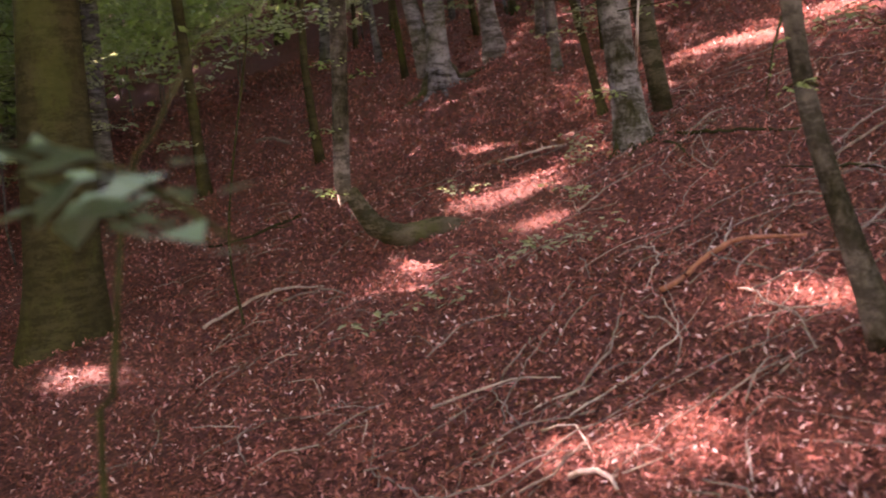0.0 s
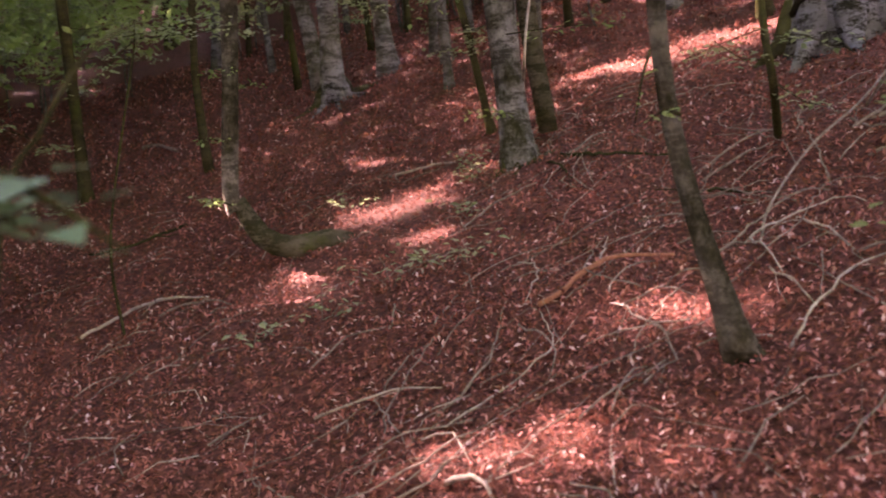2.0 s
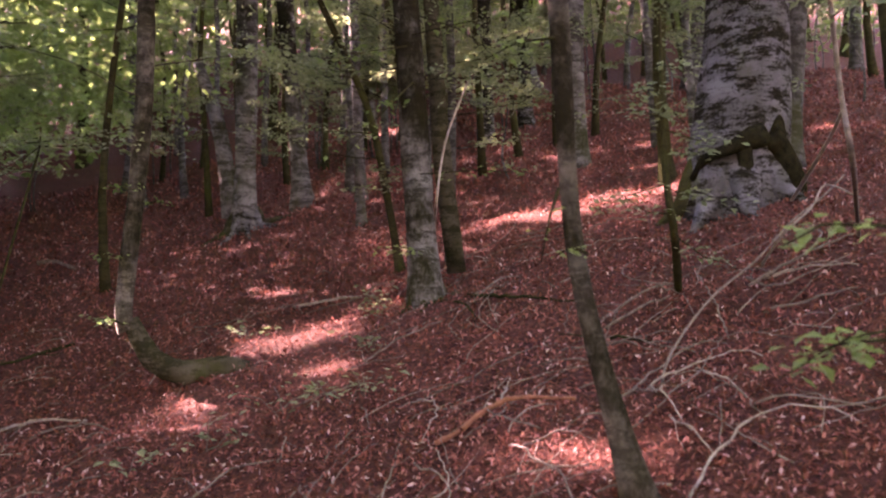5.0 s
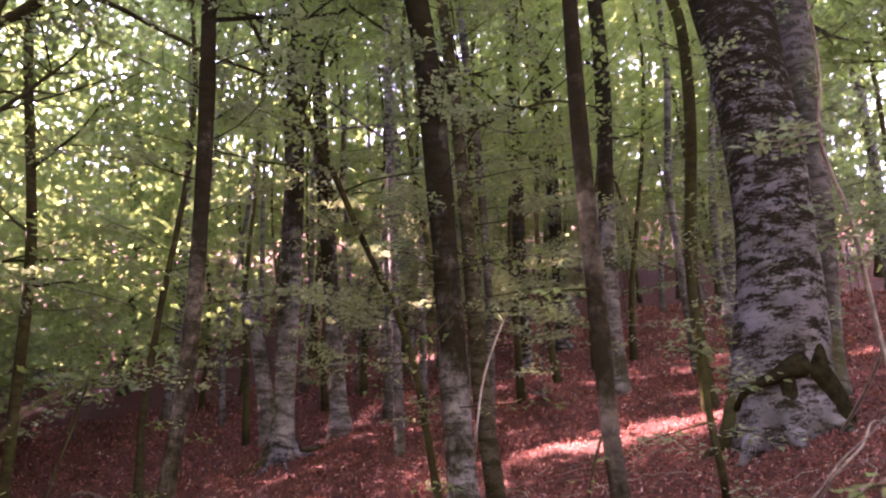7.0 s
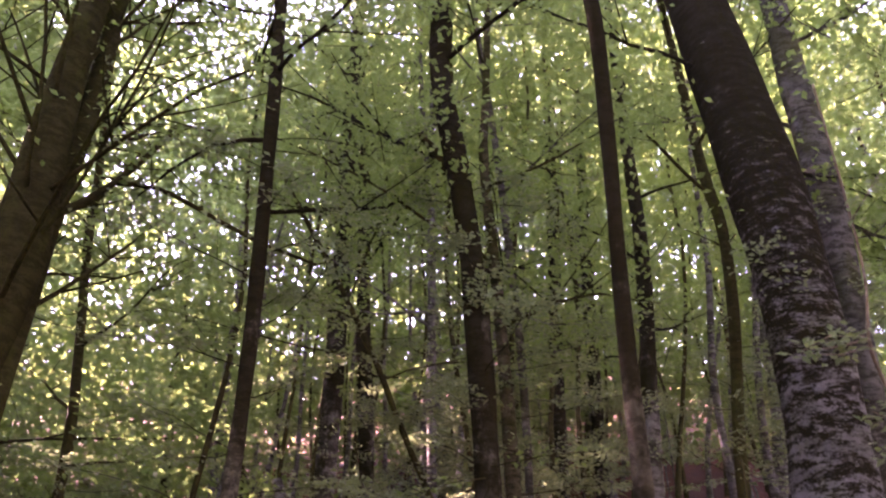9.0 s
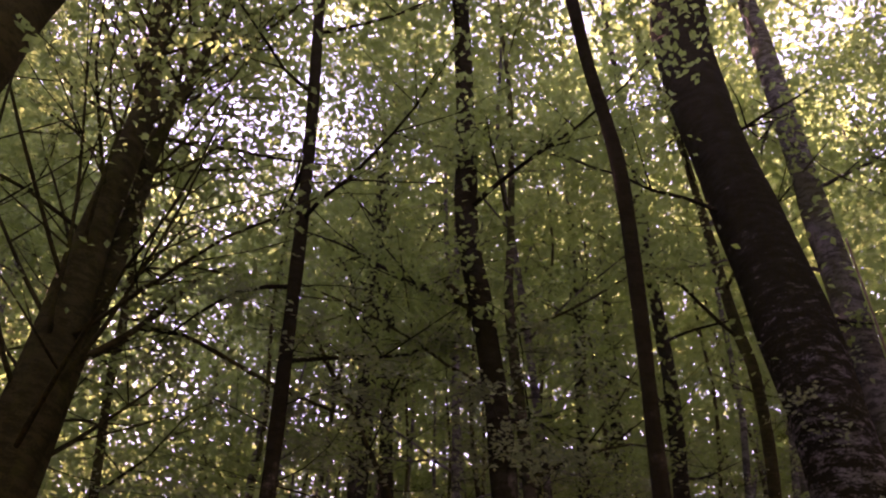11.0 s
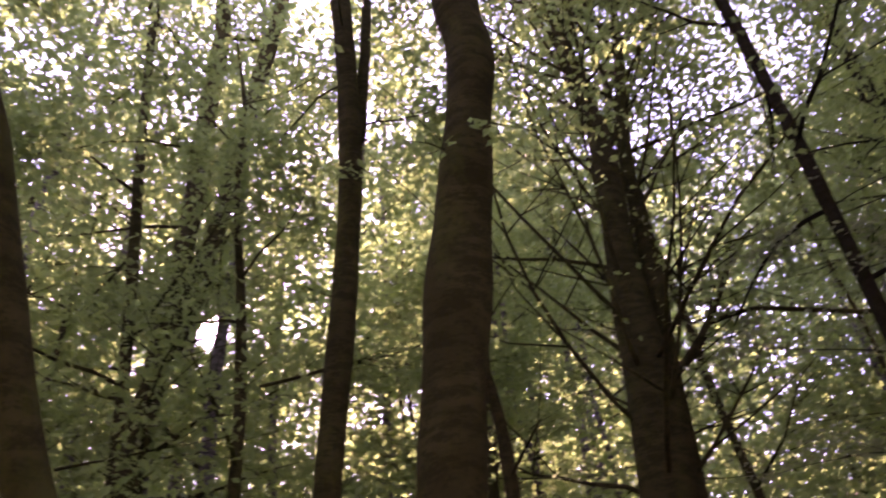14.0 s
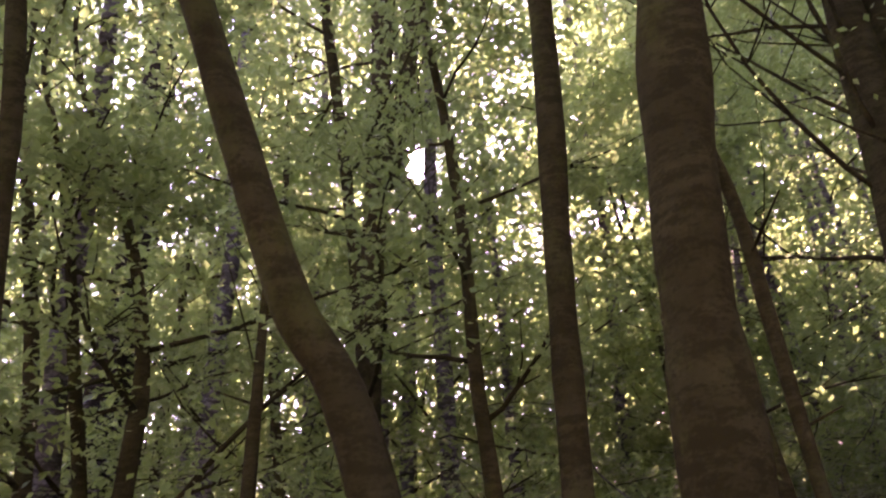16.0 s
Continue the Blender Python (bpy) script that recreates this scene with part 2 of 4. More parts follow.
def open_gaps(P, margin=0.0):
    """Which of the points P lie outside the sunlit gaps."""
    keep = np.ones(len(P), bool)
    for g, w in zip(GAP_FROM, GAP_W):
        rel = P - g
        along = rel @ S
        away = np.linalg.norm(rel - along[:, None] * S, axis=1)
        keep &= ~((along > 0) & (away < w * 0.55 + margin))
    # thinner leaves, which let dappled light onto the upper slope
    for (x, y, w), share in THIN:
        rel = P - np.array((x, y, float(ground(x, y))))
        along = rel @ S
        away = np.linalg.norm(rel - along[:, None] * S, axis=1)
        luck = np.abs(np.sin(P[:, 0] * 91.7 + P[:, 1] * 47.3 + P[:, 2] * 63.1) * 437.5) % 1.0
        keep &= ~((along > 3) & (away < w) & (luck < share))
    # the open crowns over the upper slope
    luck = np.abs(np.sin(P[:, 0] * 71.3 + P[:, 1] * 57.9 + P[:, 2] * 33.7) * 391.3) % 1.0
    away = np.hypot((P[:, 0] - 2.0) / 1.15, P[:, 1] - 14.5)
    keep &= ~((away < 8.0) & (P[:, 2] > ground(P[:, 0], P[:, 1]) + 6) & (luck < 0.15))
    rel = P - EYE
    along = rel @ S
    away = np.linalg.norm(rel - along[:, None] * S, axis=1)
    keep &= ~((along > 0) & (away < 0.1 + 0.0175 * along))
    return keep


def limb_and_twigs(base, direction, length, radius, rng, lift=0.35, subs=6):
    """A curved limb with side branches. Gives paths and twig points for leaves."""
    d = np.array(direction, float)
    d /= np.linalg.norm(d)
    n = 7
    p, q = np.array(base, float), [np.array(base, float)]
    for i in range(n):
        d = d + rng.normal(0, 0.10, 3) + np.array((0, 0, lift * 0.06))
        d /= np.linalg.norm(d)
        p = p + d * length / n
        q.append(p)
    q = np.array(q)
    rad = radius * np.linspace(1, 0.22, n + 1)
    paths = [np.column_stack([q, rad])]
    tips = [(q[-2], q[-1])]
    for k in range(subs):
        i = 2 + int(rng.integers(0, n - 2))
        s = q[i]
        az = rng.random() * 6.28
        dd = (q[i] - q[i - 1]) / np.linalg.norm(q[i] - q[i - 1]) * 0.7 + np.array((math.cos(az), math.sin(az), 0.12))
        dd /= np.linalg.norm(dd)
        ln = length * rng.uniform(0.25, 0.5)
        m1 = s + dd * ln * 0.5 + rng.normal(0, 0.03, 3) * ln
        m2 = s + dd * ln + np.array((0, 0, 0.06 * ln))
        paths.append(np.array([(*s, rad[i] * 0.55), (*m1, rad[i] * 0.38), (*m2, rad[i] * 0.14)]))
        tips += [(s + dd * ln * 0.3, m1), (m1, m2)]
    return paths, tips


def leaves_on(tips, per, spread, rng, flat=0.35):
    """Leaf places round twigs: flat sprays."""
    a = np.array([t[0] for t in tips])
    b_ = np.array([t[1] for t in tips])
    k = np.repeat(np.arange(len(a)), per)
    t = rng.random(len(k))[:, None]
    off = rng.normal(0, 1, (len(k), 3)) * spread * np.array((1, 1, flat))
    return a[k] + (b_[k] - a[k]) * t + off


# ---- the ground: one sheet, finer close to the path ----
def ground_sheet():
    def lines(lo, hi, far):
        inner = np.arange(lo, hi, 0.16)
        out = [hi]
        while out[-1] < far:
            out.append(out[-1] + max(0.3, (out[-1] - hi) * 0.22))
        low = [lo]
        while low[-1] > -far:
            low.append(low[-1] - max(0.3, (lo - low[-1]) * 0.22))
        return np.array(sorted(set(np.round(np.concatenate([inner, out, low]), 3))))
    xs, ys = lines(-5, 8, 1500), lines(0, 14, 1500)
    X, Y = np.meshgrid(xs, ys)
    Z = rough_ground(X, Y)
    V = np.stack([X, Y, Z], 2).reshape(-1, 3)
    w = len(xs)
    i = (np.arange(len(ys) - 1)[:, None] * w + np.arange(w - 1)[None]).reshape(-1, 1)
    F = i + np.array([[0, 1, w + 1, w]])
    tagged(new("ground", mesh_of("ground", V, F, GROUND)), "steep forest floor covered in reddish-brown beech litter", "ground", kind="structure")


ground_sheet()

# ---- the beeches that can be told apart: name, height above base, stem rows (x, y, z, radius) ----
STEMS = [
    ("big_beech", 24, [(4.92, 7.89, 2.66, 0.409), (5.05, 7.78, 4.38, 0.409), (5, 7.76, 6.1, 0.409), (4.84, 7.81, 7.82, 0.409), (4.64, 7.92, 9.54, 0.409), (4.46, 8.05, 11.27, 0.409), (4.36, 8.12, 12.99, 0.409), (4.42, 8.08, 14.71, 0.409)]),
    ("beech_behind_big", 22, [(5.89, 8.64, 2.98, 0.21), (5.92, 8.61, 3.38, 0.195), (6.01, 8.53, 4.37, 0.195), (6.07, 8.48, 5.36, 0.195), (6.09, 8.45, 6.34, 0.195), (6.1, 8.44, 7.33, 0.195), (6.08, 8.44, 8.32, 0.195), (6.05, 8.46, 9.31, 0.195), (6.01, 8.48, 10.3, 0.195)]),
    ("slim_beech", 15, [(1.53459, 3.0943, 0.82, 0.055), (1.48, 3.06, 0.92, 0.05), (1.33, 3.17, 1.71, 0.038), (1.29, 3.18, 2.57, 0.038), (1.26, 3.16, 3.42, 0.038), (1.25, 3.14, 4.28, 0.038), (1.23, 3.15, 5.13, 0.038), (1.13, 3.19, 5.98, 0.038), (1.05, 3.23, 6.84, 0.038)]),
    ("stubbed_beech", 21, [(1.71, 7.62, 1.7, 0.127), (1.65, 7.67, 2.84, 0.127), (1.59, 7.67, 3.98, 0.127), (1.52, 7.66, 5.12, 0.127), (1.42, 7.67, 6.26, 0.127), (1.25, 7.69, 7.41, 0.127), (1.07, 7.72, 8.55, 0.127), (1.05, 7.71, 9.69, 0.127)]),
    ("mossy_stem", 14, [(2.15, 8.25, 1.92, 0.093), (2.04, 8.29, 2.93, 0.087), (1.98, 8.29, 3.93, 0.081), (1.92, 8.28, 4.94, 0.074), (1.85, 8.28, 5.94, 0.068), (1.76, 8.29, 6.95, 0.062), (1.69, 8.31, 7.95, 0.055), (1.72, 8.29, 8.96, 0.049)]),
    ("thin_stem", 14, [(2.3, 9.08, 2.08, 0.05), (2.3, 9.01, 2.98, 0.047), (2.31, 8.96, 3.79, 0.047), (2.29, 8.94, 4.6, 0.047), (2.26, 8.94, 5.4, 0.047), (2.21, 8.95, 6.21, 0.047), (2.14, 8.97, 7.02, 0.047), (2.06, 8.97, 7.82, 0.047), (1.97, 8.95, 8.63, 0.047)]),
    ("curved_base_beech", 16, [(0.2, 7.5, 1.1, 0.07), (0, 7.42, 1.14, 0.085), (-0.3, 7.4, 1.1, 0.09), (-0.55, 7.4, 1.22, 0.088), (-0.7, 7.4, 1.5, 0.075), (-0.76, 7.37, 1.58, 0.07), (-0.62, 7.39, 3.17, 0.07), (-0.61, 7.37, 4.77, 0.07), (-0.66, 7.35, 6.36, 0.07), (-0.73, 7.35, 7.95, 0.07), (-0.83, 7.35, 9.55, 0.07), (-0.96, 7.34, 11.14, 0.07), (-1.09, 7.32, 12.73, 0.07)]),
    ("spreading_beech", 17, [(-3.55, 8.2, 0.35, 0.31), (-3.21, 8.42, 5.27, 0.29), (-3.13, 8.38, 6.14, 0.279), (-3.14, 8.39, 7, 0.253), (-3.15, 8.4, 7.87, 0.227), (-3.13, 8.4, 8.74, 0.202), (-3.09, 8.39, 9.6, 0.176), (-3.07, 8.36, 10.47, 0.15), (-3.19, 8.35, 11.34, 0.124)]),
    ("spreading_beech_twin", 15, [(-3.05, 8.5, 4.1, 0.16), (-3.02, 8.7, 6.96, 0.155), (-2.92, 8.65, 7.76, 0.139), (-2.9, 8.71, 8.56, 0.124), (-2.91, 8.76, 9.35, 0.108), (-2.87, 8.67, 10.15, 0.092)]),
    ("dark_near_beech", 16, [(-2.71, 3.5, -0.24, 0.202), (-2.45, 3.36, 2.7, 0.187), (-2.38, 3.32, 3.5, 0.181), (-2.31, 3.34, 4.3, 0.176), (-2.24, 3.38, 5.1, 0.17), (-2.16, 3.41, 5.89, 0.164), (-2.09, 3.44, 6.69, 0.159), (-2.13, 3.39, 7.49, 0.153)]),
    ("prop_stem", 0, [(-2.29, 4.16, -0.06, 0.042), (-2.42, 4.06, 2.7, 0.039), (-2.45, 4.03, 3.49, 0.039), (-2.49, 4, 4.29, 0.039), (-2.54, 3.74, 4.95, 0.036)]),
    ("upright_beech", 17, [(-4.49, 4.5, -0.41, 0.117), (-4.28, 4.45, 3.13, 0.108), (-4.23, 4.44, 4.02, 0.108), (-4.18, 4.45, 4.91, 0.108), (-4.13, 4.48, 5.8, 0.108), (-4.09, 4.49, 6.69, 0.108), (-4.07, 4.49, 7.57, 0.108), (-4.07, 4.45, 8.46, 0.108), (-4.08, 4.37, 9.35, 0.108)]),
    ("upright_fork", 12, [(-4.03, 4.58, 7.95, 0.059), (-3.97, 4.56, 8.8, 0.056), (-3.99, 4.62, 9.66, 0.053)]),
    ("long_limb", 0, [(-2.98, 8.37, 6.46, 0.051), (-2.68, 8.47, 6.8, 0.042), (-2.4, 8.55, 7.15, 0.04), (-2.16, 8.61, 7.55, 0.034), (-1.95, 8.66, 7.95, 0.024)]),
    ("long_limb_b", 0, [(-2.4, 8.55, 7.15, 0.03), (-1.95, 8.66, 7.2, 0.027), (-1.5, 8.75, 7.05, 0.026), (-0.84, 8.84, 6.77, 0.023), (-0.12, 8.87, 6.54, 0.016)]),
    ("forked_beech", 19, [(-9.5, 6.19, -0.67, 0.176), (-9.26, 6.27, 5.45, 0.163), (-9.2, 6.29, 6.86, 0.162), (-9.15, 6.37, 8.26, 0.161), (-9.11, 6.45, 9.66, 0.16), (-9.08, 6.5, 11.06, 0.16), (-9.06, 6.5, 12.46, 0.159), (-9.03, 6.48, 13.87, 0.158), (-8.99, 6.51, 15.27, 0.158)]),
    ("fork_arm", 16, [(-9.18, 6.58, 8.62, 0.145), (-9.03, 6.73, 9.6, 0.145), (-8.91, 6.84, 10.59, 0.144), (-8.83, 6.94, 11.57, 0.144), (-8.76, 7.02, 12.55, 0.144), (-8.69, 7.09, 13.54, 0.144), (-8.62, 7.17, 14.52, 0.143), (-8.52, 7.26, 15.5, 0.143)]),
    ("slim_sunward_beech", 13, [(-6.07, 5.72, -0.42, 0.087), (-6.15, 5.41, 3.63, 0.081), (-6.17, 5.34, 4.45, 0.075), (-6.17, 5.32, 5.27, 0.069), (-6.18, 5.31, 6.09, 0.063), (-6.22, 5.27, 6.91, 0.057), (-6.27, 5.22, 7.73, 0.051), (-6.33, 5.14, 8.55, 0.045), (-6.34, 5.07, 9.37, 0.039)]),
    ("dark_leaning_beech", 13, [(-2.95, 2.6, -0.46, 0.112), (-3.19, 2.06, 2.62, 0.103), (-3.31, 1.74, 3.4, 0.094), (-3.42, 1.51, 4.19, 0.088), (-3.5, 1.29, 4.97, 0.084), (-3.55, 1.03, 5.75, 0.078)]),
    ("slim_left_beech", 14, [(-7.53, 5.44, -0.63, 0.078), (-7.67, 5.02, 6.1, 0.072), (-7.7, 4.96, 7.04, 0.071), (-7.75, 4.89, 7.99, 0.07), (-7.81, 4.82, 8.94, 0.069), (-7.86, 4.73, 9.88, 0.068), (-7.89, 4.65, 10.83, 0.067), (-7.91, 4.57, 11.77, 0.065), (-7.92, 4.5, 12.72, 0.064)]),
    ("left_stem_a", 12, [(-7.91, 2.32, -1.12, 0.084), (-8, 1.99, 3.59, 0.078), (-8.01, 1.94, 4.37, 0.071), (-8.04, 1.84, 5.15, 0.065), (-8.07, 1.71, 5.93, 0.058), (-8.1, 1.57, 6.72, 0.051), (-8.12, 1.43, 7.5, 0.044)]),
    ("left_stem_b", 12, [(-5.1, 1.29, -0.93, 0.068), (-5.16, 0.94, 4.11, 0.063), (-5.17, 0.88, 5.06, 0.063), (-5.19, 0.77, 6, 0.063)]),
    ("left_stem_c", 11, [(-7.91, 3.01, -1.03, 0.073), (-8.07, 2.46, 3.65, 0.068), (-8.11, 2.35, 4.37, 0.062), (-8.14, 2.24, 5.09, 0.056), (-8.17, 2.13, 5.81, 0.05), (-8.21, 1.99, 6.53, 0.043), (-8.25, 1.81, 7.25, 0.037)]),
    ("left_stem_d", 11, [(-7.51, 2.3, -1.09, 0.087), (-7.4, 2.6, 3.61, 0.081), (-7.38, 2.64, 4.34, 0.071), (-7.4, 2.58, 5.06, 0.062), (-7.46, 2.43, 5.79, 0.053), (-7.53, 2.19, 6.51, 0.044), (-7.61, 1.89, 7.24, 0.035)]),
    ("far_gray_beech", 22, [(-15.68, 4.32, -1.26, 0.453), (-15.45, 5.01, 6.53, 0.419), (-15.41, 5.11, 7.72, 0.408), (-15.38, 5.2, 8.91, 0.396), (-15.36, 5.26, 10.11, 0.384), (-15.35, 5.29, 11.3, 0.372), (-15.35, 5.3, 12.49, 0.361), (-15.35, 5.29, 13.68, 0.349), (-15.37, 5.26, 14.87, 0.337)]),
    ("left_sapling_stem", 4.2, [(-5.67, 2.58, -0.84, 0.051), (-5.59, 2.75, 3.17, 0.048), (-5.57, 2.78, 3.92, 0.039), (-5.56, 2.81, 4.67, 0.031)]),
    ("two_stemmed_beech", 20, [(0.28, 15.06, 3.08, 0.176), (0.3, 15.07, 4.27, 0.176), (0.31, 15.05, 5.46, 0.176), (0.32, 15.03, 6.64, 0.176), (0.32, 15, 7.83, 0.176), (0.3, 14.99, 9.02, 0.176), (0.28, 14.98, 10.2, 0.176), (0.24, 14.97, 11.39, 0.176)]),
    ("broken_twin", 0, [(0.07, 16.04, 3.28, 0.179), (-0.03, 16.02, 4.18, 0.149), (-0.21, 16.02, 5.09, 0.12), (-0.51, 15.98, 5.99, 0.09)]),
    ("bowed_stem", 0, [(1.82, 9.4, 2, 0.042), (1.57, 9.45, 3.47, 0.04), (1.36, 9.45, 4.09, 0.038), (0.98, 9.45, 4.92, 0.036), (0.63, 9.45, 5.73, 0.034), (0.16, 9.45, 6.63, 0.031), (-0.29, 9.45, 7.43, 0.028), (-0.75, 9.45, 8.26, 0.024)]),
    ("far_thin_left", 15, [(-3.45, 13.5, 1.64, 0.09), (-3.48, 13.48, 4.53, 0.083), (-3.49, 13.47, 5.32, 0.082), (-3.54, 13.45, 6.11, 0.08), (-3.63, 13.42, 6.89, 0.079), (-3.73, 13.39, 7.68, 0.078), (-3.84, 13.36, 8.47, 0.077), (-3.93, 13.34, 9.26, 0.076), (-3.98, 13.34, 10.04, 0.074)]),
    ("pale_beech", 21, [(5.28, 12.9, 3.8, 0.158), (5.29, 12.91, 4.55, 0.146), (5.3, 12.93, 5.5, 0.143), (5.33, 12.92, 6.46, 0.139), (5.37, 12.9, 7.41, 0.135), (5.41, 12.87, 8.36, 0.131), (5.43, 12.84, 9.31, 0.128), (5.42, 12.83, 10.26, 0.124), (5.37, 12.83, 11.21, 0.12)]),
    ("pale_far_beech", 22, [(5.1, 17.23, 4.99, 0.146), (5.07, 17.17, 6.11, 0.146), (5.07, 17.16, 7.23, 0.146), (5.08, 17.19, 8.35, 0.146), (5.1, 17.22, 9.47, 0.146), (5.12, 17.25, 10.59, 0.146), (5.14, 17.24, 11.71, 0.146), (5.13, 17.18, 12.83, 0.146)]),
    ("dark_far_beech", 16, [(5.39, 10.18, 3.18, 0.087), (5.37, 10.18, 3.38, 0.081), (5.3, 10.14, 4.24, 0.081), (5.31, 10.11, 5.1, 0.081), (5.38, 10.08, 5.96, 0.081), (5.46, 10.05, 6.82, 0.081), (5.5, 10.04, 7.67, 0.081), (5.48, 10.04, 8.53, 0.081), (5.34, 10.06, 9.39, 0.081)]),
    ("pole_beech", 15, [(1.89, 12.75, 2.81, 0.066), (1.77, 12.76, 6.53, 0.061), (1.75, 12.77, 7.26, 0.061), (1.73, 12.77, 7.98, 0.061), (1.71, 12.77, 8.71, 0.061), (1.68, 12.78, 9.44, 0.061), (1.66, 12.78, 10.16, 0.061)]),
    ("far_beech_mid", 19, [(1.31, 15.94, 3.51, 0.157), (1.23, 15.94, 4.4, 0.146), (1.16, 15.93, 5.18, 0.146), (1.09, 15.92, 5.96, 0.146), (1.03, 15.92, 6.74, 0.146), (0.96, 15.91, 7.52, 0.146), (0.89, 15.91, 8.3, 0.146), (0.82, 15.9, 9.08, 0.146)]),
    ("far_beech_a", 18, [(2.19, 14.82, 3.45, 0.089), (2.09, 14.82, 6.54, 0.082), (2.07, 14.83, 7.43, 0.082), (2.04, 14.83, 8.32, 0.082), (2.01, 14.83, 9.21, 0.082)]),
    ("far_beech_b", 20, [(6.18, 17.94, 5.44, 0.157), (6.17, 17.94, 6.79, 0.145), (6.17, 17.94, 7.51, 0.145), (6.16, 17.94, 8.24, 0.144), (6.16, 17.94, 8.96, 0.143), (6.15, 17.94, 9.68, 0.143), (6.15, 17.94, 10.4, 0.142), (6.15, 17.94, 11.12, 0.141), (6.14, 17.94, 11.84, 0.141)]),
]
PALE = {"big_beech", "beech_behind_big", "pale_beech", "pale_far_beech", "far_gray_beech", "stubbed_beech", "two_stemmed_beech", "far_beech_b", "far_beech_mid"}
JOINED = {"upright_fork": "upright_beech", "long_limb": "spreading_beech", "long_limb_b": "spreading_beech", "fork_arm": "forked_beech", "spreading_beech_twin": "spreading_beech", "broken_twin": "two_stemmed_beech", "mossy_stem": "stubbed_beech"}
LABELS = {
    "big_beech": "massive grey beech with lichen-blotched banded bark and root hollow",
    "slim_beech": "slim young beech with smooth greyish-brown stem bending at its foot",
    "stubbed_beech": "mottled grey beech with a broken stub and mossy second stem",
    "curved_base_beech": "slender beech sweeping up from a mossy hook-shaped base",
    "spreading_beech": "dark beech fanning into many upswept bare limbs",
    "dark_near_beech": "thick dark backlit beech trunk leaning slightly, close by",
    "dark_leaning_beech": "dark bowed beech stem leaning across the leaves",
    "two_stemmed_beech": "two-stemmed pale beech on clawed spreading roots",
    "bowed_stem": "thin dark bowed beech stem leaning over the slope",
    "prop_stem": "thin dead stem propped against a thick trunk",
    "forked_beech": "tall forked beech standing before the sun",
}
made = {}


def clear_of(path, P, reach):
    """Which of the leaves P stand off from the lower three quarters of a trunk."""
    j = np.clip(np.searchsorted(path[:, 2], P[:, 2]), 0, len(path) - 1)
    away = np.hypot(P[:, 0] - path[j, 0], P[:, 1] - path[j, 1])
    return (away > reach + path[j, 3]) | (P[:, 2] > path[0, 2] + 0.75 * (path[-1, 2] - path[0, 2]))


